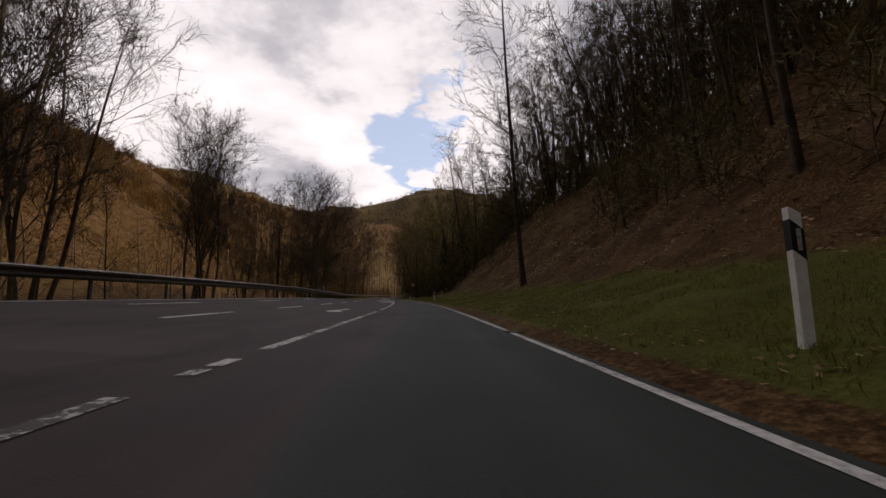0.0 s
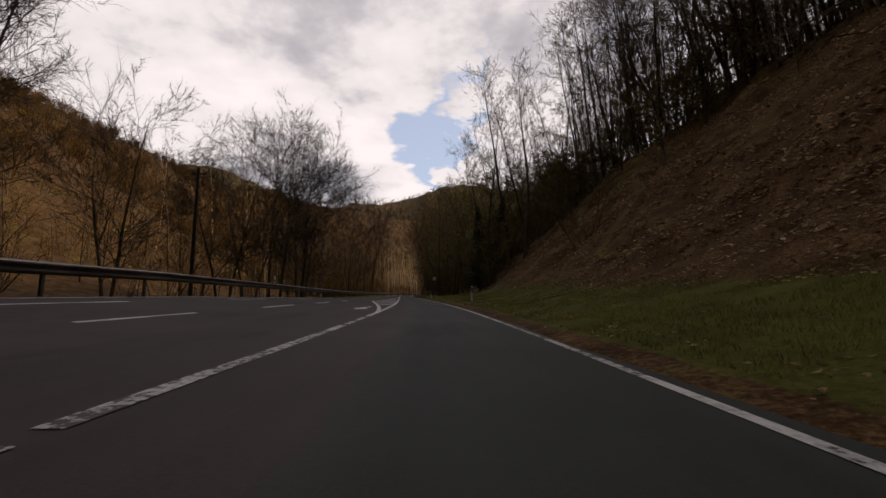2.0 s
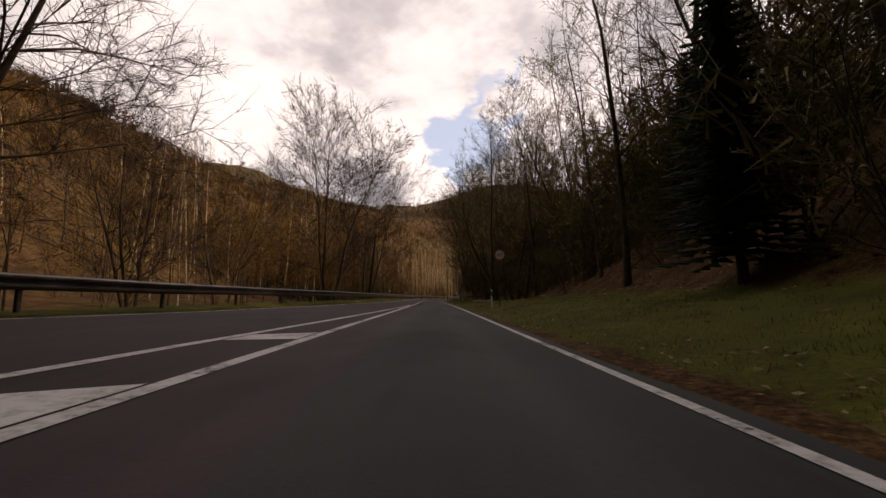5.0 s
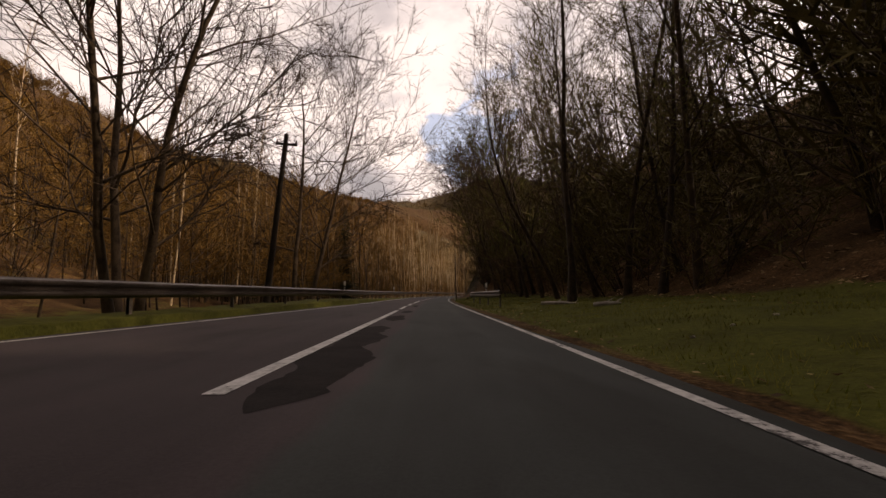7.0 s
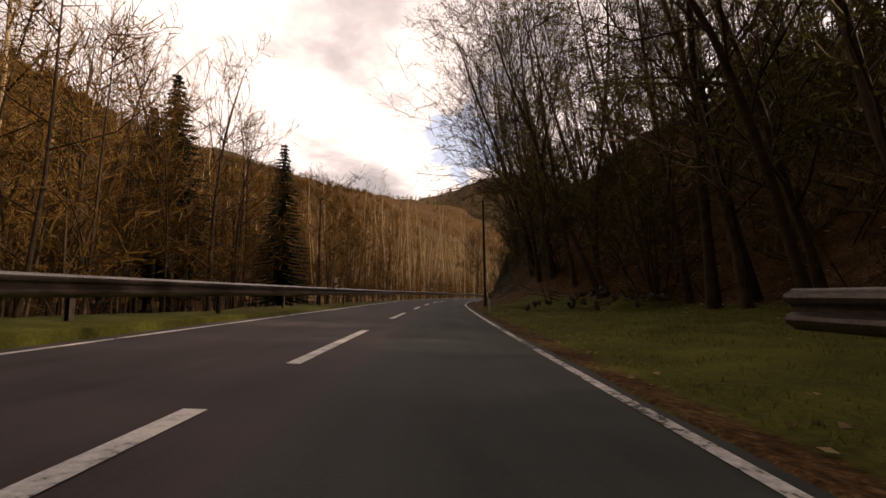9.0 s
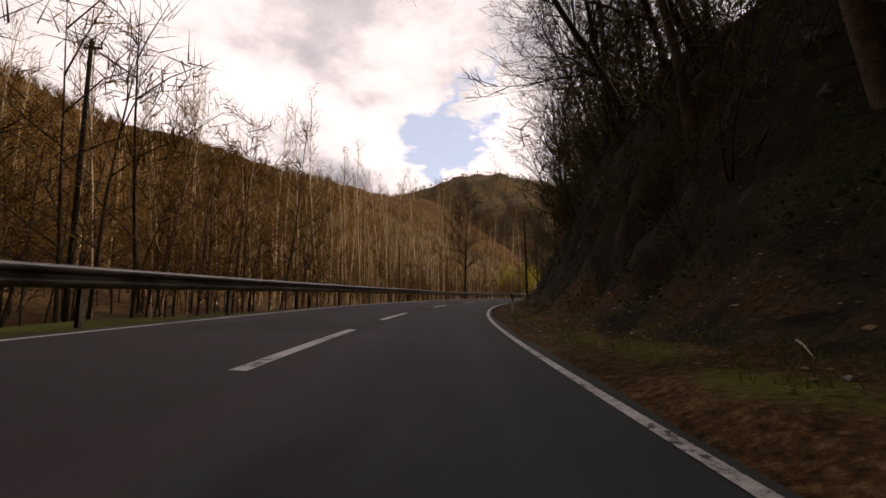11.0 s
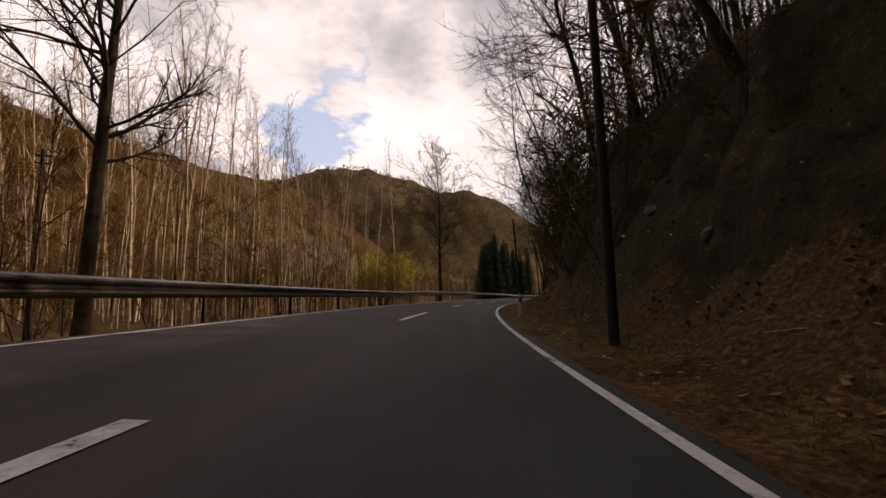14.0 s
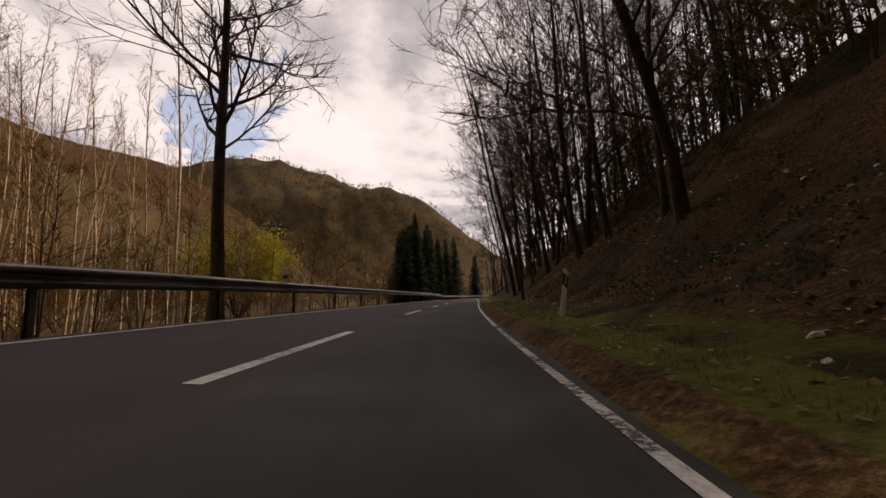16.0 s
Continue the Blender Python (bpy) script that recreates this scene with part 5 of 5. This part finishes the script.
def wires():
    pts = [(-19, -10, 9.5)] + [(x, y, top) for x, y, top, _ in POLES] + [(-34, 330, 16.0)]
    root = tagged(new("overhead_wire"), "thin dark overhead wires slung between poles", "wire")
    for side in (-0.4, 0.0, 0.4):
        for a, b in zip(pts, pts[1:]):
            a, b = np.array(a, float), np.array(b, float)
            t = np.linspace(0, 1, 17)[:, None]
            p = a + (b - a) * t
            p[:, 0] += side
            p[:, 2] -= 0.25 + 1.3 * (1 - (2 * t[:, 0] - 1) ** 2) * (np.linalg.norm(b - a) / 70)
            g = Grow(np.random.default_rng(0))
            g.tube(p, np.full(17, 0.011), 4)
            mesh_object("span", g.v, g.f, WIRE, root)


wires()


# ---- drain grate at the road edge ----
def drain():
    y0, d0 = 14.2, -0.06
    x, py = plan(y0, d0)
    root = thing("drain_grate", pose(float(x), float(py), float(surface(y0, d0)) + 0.004, 0, 0, heading(y0)), "black cast iron drain grate set in the road edge", "drain")
    bm = bmesh.new()
    for sx in (-0.18, 0.18):
        box(bm, (0.04, 0.40, 0.016), pose(sx, 0, 0.004))
    for sy in (-0.18, 0.18):
        box(bm, (0.32, 0.04, 0.014), pose(0, sy, 0.004))
    part("frame", bm, IRON, root)
    for i in range(6):
        bm = box(bmesh.new(), (0.32, 0.026, 0.012), pose(0, -0.14 + i * 0.056, 0.004))
        part("bar", bm, DULL_STEEL, root)
    root.scale = (0.72, 1.0, 1.0)


drain()


# ---- ground cover ----
def scatter(n, ya, yb, ua, ub, seed, dense=None):
    rng = np.random.default_rng(seed)
    y, u = rng.uniform(ya, yb, n), rng.uniform(ua, ub, n)
    x, py = plan(y, -u)
    return np.stack([x, py, height(y, -u)], 1), rng, y, u


def grass_stuff():
    V = []
    for n, a, b, u0, u1, s in [(95000, 4, 62, 0.7, 5.4, 1), (85000, 62, 150, 0.65, 8.5, 2), (22000, 160, 268, 0.8, 1.9, 3)]:
        P, rng, y, u = scatter(n, a, b, u0, u1, s)
        keep = fbm(P[:, 0], P[:, 1], 1.4, 3.0) > -0.55
        P = P[keep]
        n = len(P)
        h, ang = rng.uniform(0.03, 0.085, n), rng.uniform(0, 6.28, n)
        w = rng.uniform(0.004, 0.009, n)
        c, s2 = np.cos(ang), np.sin(ang)
        z0 = np.zeros(n)
        p0 = P + np.stack([-s2 * w, c * w, z0 - 0.01], 1)
        p1 = P + np.stack([s2 * w, -c * w, z0 - 0.01], 1)
        p2 = P + np.stack([c * h * 0.7, s2 * h * 0.7, h], 1)
        V.append(np.stack([p0, p1, p2], 1).reshape(-1, 3))
    V = np.concatenate(V)
    ob = mesh_object("grass", V, np.arange(len(V)).reshape(-1, 3), GRASS)
    tagged(ob, "short green spring grass on the verge", "grass", kind="stuff")


def leaf_stuff():
    V, F = [], []
    o = 0
    for n, a, b, u0, u1, s in [(34000, -2, 72, 0.5, 22, 11), (15000, 30, 68, 3.6, 15, 14), (8000, 70, 150, 0.5, 14, 12), (17000, 156, 268, 0.6, 7, 13)]:
        P, rng, y, u = scatter(n, a, b, u0, u1, s)
        foot = table(y, FOOT)
        keep = (u > foot - 0.8) | (u < 1.5) | (rng.uniform(0, 1, n) < 0.06)
        keep &= fbm(P[:, 0], P[:, 1], 2.5, 1.0) > -0.6
        keep &= (table(y, STEEP) < 58) | (u < foot + 0.4) | (rng.uniform(0, 1, n) < 0.12)
        P = P[keep]
        n = len(P)
        ang, r = rng.uniform(0, 6.28, n), rng.uniform(0.025, 0.05, n) * (1 + np.clip((u[keep] - 3) / 4, 0, 1.7))
        tz = rng.uniform(-0.6, 0.6, (n, 2)) * r[:, None]
        c, s2 = np.cos(ang) * r, np.sin(ang) * r
        zz = 0.03
        q = [P + np.stack([c, s2, zz + tz[:, 0]], 1), P + np.stack([-s2 * 0.6, c * 0.6, zz + tz[:, 1]], 1), P + np.stack([-c, -s2, zz - tz[:, 0] * 0.3], 1), P + np.stack([s2 * 0.6, -c * 0.6, zz - tz[:, 1] * 0.3], 1)]
        V.append(np.stack(q, 1).reshape(-1, 3))
    V = np.concatenate(V)
    ob = mesh_object("leaf_litter", V, np.arange(len(V)).reshape(-1, 4), DRY_LEAF)
    tagged(ob, "dry brown leaves scattered on slope and verge", "leaves", kind="stuff")


def bank_growth():
    """Ivy and bramble leaves clinging to the cut bank."""
    P, rng, y, u = scatter(80000, 150, 262, 1.6, 10, 41)
    foot = table(y, FOOT)
    keep = (u > foot - 0.3) & (fbm(P[:, 0], P[:, 1], 1.7, 2.0) + 0.35 * fbm(P[:, 0], P[:, 1], 0.5, 8.0) > 0.1)
    P = P[keep]
    n = len(P)
    r = rng.uniform(0.025, 0.055, n)[:, None]
    a, b = unit(rng.normal(0, 1, (n, 3))) * r, rng.normal(0, 1, (n, 3))
    b = unit(np.cross(a, b)) * r * 0.6
    P = P + np.array([-0.04, 0, 0.05]) + rng.normal(0, 0.04, (n, 3))
    V = np.stack([P - a, P + b, P + a, P - b], 1).reshape(-1, 3)
    ob = mesh_object("bank_growth", V, np.arange(len(V)).reshape(-1, 4), IVY)
    tagged(ob, "dark ivy and bramble leaves on the cut bank", "leaves", kind="stuff")


def stick_litter():
    """Pale dead sticks strewn over verge and slope foot."""
    g = Grow(np.random.default_rng(17))
    for a, b, u0, u1, n in [(4, 70, 4.5, 16, 120), (138, 160, 3, 9, 60), (156, 262, 0.9, 2.6, 90)]:
        P, rng, y, u = scatter(n, a, b, u0, u1, n)
        for q in P:
            t = rng.uniform(0, 6.283)
            p = g.path(q + np.array([0, 0, 0.04]), (math.cos(t), math.sin(t), rng.uniform(-0.1, 0.35)), rng.uniform(0.15, 0.6), 2, 0.15, 0.0)
            g.tube(p, np.array([1.0, 0.8, 0.4]) * rng.uniform(0.006, 0.014), 3)
    ob = mesh_object("stick_litter", g.v, g.f, DEADWOOD)
    tagged(ob, "pale dead sticks strewn on verge and slope", "sticks", kind="stuff")


grass_stuff()
leaf_stuff()
bank_growth()
stick_litter()


# ---- rocks ----
def rock_mesh(bm, size, m, rng, cuts=2):
    """An angular stone: a faceted lump flattened by random planes."""
    r = bmesh.ops.create_icosphere(bm, subdivisions=cuts, radius=1.0, matrix=Matrix())
    planes = [(Vector(rng.normal(0, 1, 3)).normalized(), rng.uniform(0.45, 0.85)) for _ in range(9)]
    for v in r["verts"]:
        for n, d in planes:
            q = v.co.dot(n) - d
            if q > 0:
                v.co -= n * q
        v.co += Vector(rng.normal(0, 0.03, 3))
        v.co = m @ Vector((v.co.x * size[0], v.co.y * size[1], v.co.z * size[2]))
    return bm


def outcrop(ya, yb, lo, hi, count, size, seed, label="grey slate outcrop on the cut bank"):
    """A rock face: wedged blocks half sunk in the bank between two heights above the road."""
    rng = np.random.default_rng(seed)
    y0 = (ya + yb) / 2
    foot, st = float(table(y0, FOOT)), math.tan(math.radians(float(table(y0, STEEP))))
    base = at(y0, -(foot + lo / st))
    root = thing("rock_outcrop", Matrix.Translation(base), label, "rock", "rock faces of the bank")
    for i in range(count):
        y = rng.uniform(ya, yb)
        p = at(y, -(foot + 0.3 + rng.uniform(lo, hi) / st))
        s = [size * rng.uniform(0.5, 1.0), size * rng.uniform(0.8, 1.7), size * rng.uniform(0.5, 1.1)]
        bm = rock_mesh(bmesh.new(), s, Matrix.Translation(p - base) @ pose(0.7 * s[0], 0, -0.45 * s[2], rng.uniform(-15, 15), rng.uniform(-35, -5), heading(y) + rng.uniform(-25, 25)), rng, 2)
        part("block", bm, ROCK, root)


for ya, yb, lo, hi, count, size, seed in [(161, 168, 0.6, 6.5, 8, 0.3, 1), (168, 174, 0.4, 6.5, 8, 0.3, 2), (214, 221, 0.5, 7.0, 14, 0.34, 4), (221, 229, 0.4, 6.0, 14, 0.32, 5), (192, 198, 0.5, 3.0, 7, 0.32, 7), (204, 210, 0.8, 5, 7, 0.32, 9)]:
    outcrop(ya, yb, lo, hi, count, size, seed)


def ledge():
    """Slate slabs that jut over a hollow at the foot of the bank, coloured near black for its shade."""
    rng = np.random.default_rng(31)
    base = at(196.2, -2.6)
    root = thing("rock_ledge", Matrix.Translation(base), "slate ledge jutting over a hollow in the bank, the hollow's shade in its colour", "rock", "rock faces of the bank")
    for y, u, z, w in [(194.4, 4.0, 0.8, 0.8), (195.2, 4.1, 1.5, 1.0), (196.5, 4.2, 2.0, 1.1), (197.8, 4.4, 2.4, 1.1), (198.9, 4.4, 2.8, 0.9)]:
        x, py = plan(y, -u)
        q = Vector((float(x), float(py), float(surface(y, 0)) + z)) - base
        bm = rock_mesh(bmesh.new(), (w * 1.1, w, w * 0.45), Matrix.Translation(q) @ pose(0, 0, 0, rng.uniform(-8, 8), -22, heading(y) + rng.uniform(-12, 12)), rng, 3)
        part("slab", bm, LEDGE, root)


ledge()


def rubble():
    """Heap of broken stone and brushwood at the foot of the spur."""
    rng = np.random.default_rng(21)
    root = thing("rubble_heap", pose(-10.8, 144.6, ground_z(-10.8, 144.6)), "heap of broken reddish stone and brushwood at the slope foot", "rubble")
    for i in range(70):
        a, q = rng.uniform(0, 6.28), math.sqrt(rng.uniform(0, 1))
        px, py = 3.9 * q * math.cos(a), 1.3 * q * math.sin(a)
        s = rng.uniform(0.08, 0.2)
        bm = rock_mesh(bmesh.new(), (s * 1.3, s, s * 0.7), pose(px, py, 0.85 * (1 - q) + 0.1 * rng.uniform(0, 1), rng.uniform(0, 90), rng.uniform(0, 90), rng.uniform(0, 90)), rng, 1)
        part("stone", bm, ROCK, root)
    for i in range(26):
        g = Grow(rng)
        p = g.path((rng.uniform(-3.5, 3.5), rng.uniform(-1, 1), rng.uniform(0.1, 0.7)), (rng.normal(), rng.normal(), rng.uniform(0, 0.5)), rng.uniform(1.0, 2.6), 3, 0.2, 0.0)
        g.tube(p, (0.03, 0.022, 0.015, 0.006), 4)
        mesh_object("branch", g.v, g.f, BARK, root)


rubble()


def loose_stones():
    rng = np.random.default_rng(5)
    for i in range(46):
        y = rng.uniform(160, 250) if i > 8 else rng.uniform(100, 122)
        u = rng.uniform(1.2, 3.6)
        s = rng.uniform(0.025, 0.05)
        x, py = plan(y, -u)
        bm = rock_mesh(bmesh.new(), (s * 1.3, s, s * 0.8), Matrix(), rng, 1)
        me = bpy.data.meshes.new("stone")
        bm.to_mesh(me)
        bm.free()
        me.materials.append(STONE)
        ob = new("stone", me)
        ob.matrix_world = pose(float(x), float(py), float(height(y, -u)) + s * 0.3, 0, 0, rng.uniform(0, 360))
        tagged(ob, "small pale stone lying on the leafy verge", "stone", "loose stones of the verge")


loose_stones()


def scree():
    """Small angular stones shed over the slope above the verge."""
    rng = np.random.default_rng(77)
    shape = bmesh.new()
    rock_mesh(shape, (1.2, 1.0, 0.6), Matrix(), rng, 1)
    co = np.array([q.co[:] for q in shape.verts])
    tri = np.array([[q.index for q in f.verts] for f in shape.faces])
    shape.free()
    V, F = [], []
    for n, a, b, u0, u1, seed in [(900, 22, 70, 4.6, 17, 1), (500, 178, 262, 1.8, 7, 2)]:
        P, r2, y, u = scatter(n, a, b, u0, u1, seed)
        for q in P:
            t = rng.uniform(0, 6.283)
            m = np.array([[math.cos(t), -math.sin(t), 0], [math.sin(t), math.cos(t), 0.3], [0, -0.3, 1]]) * (0.02 + 0.075 * rng.uniform() ** 3)
            F.append(tri + len(V) * len(co))
            V.append(co @ m.T + q + np.array([0, 0, 0.01]))
    ob = mesh_object("scree", np.concatenate(V), np.concatenate(F), STONE)
    tagged(ob, "small pale angular stones strewn over the slope", "stones", kind="stuff")


scree()


def fallen_branch(x, y, length, turn, seed):
    """A barkless pale branch lying in the grass."""
    g = Grow(np.random.default_rng(seed))
    p = g.path((-length / 2, 0, 0.05), (1, 0, 0.02), length, 5, 0.06, 0.0)
    g.tube(p, (0.06, 0.07, 0.06, 0.055, 0.045, 0.02), 7)
    for k in (2, 4):
        g.tube(g.path(p[k], (0.6, 0.7, 0.4), 0.4, 2, 0.1, 0.0), (0.025, 0.018, 0.006), 5)
    root = thing("fallen_branch", pose(x, y, ground_z(x, y), 0, 0, turn), "pale barkless branch lying in the grass", "branch")
    mesh_object("wood", g.v, g.f, STONE, root)


fallen_branch(-8.4, 112.7, 1.6, 8, 3)
fallen_branch(-7.6, 108.6, 0.8, -12, 4)
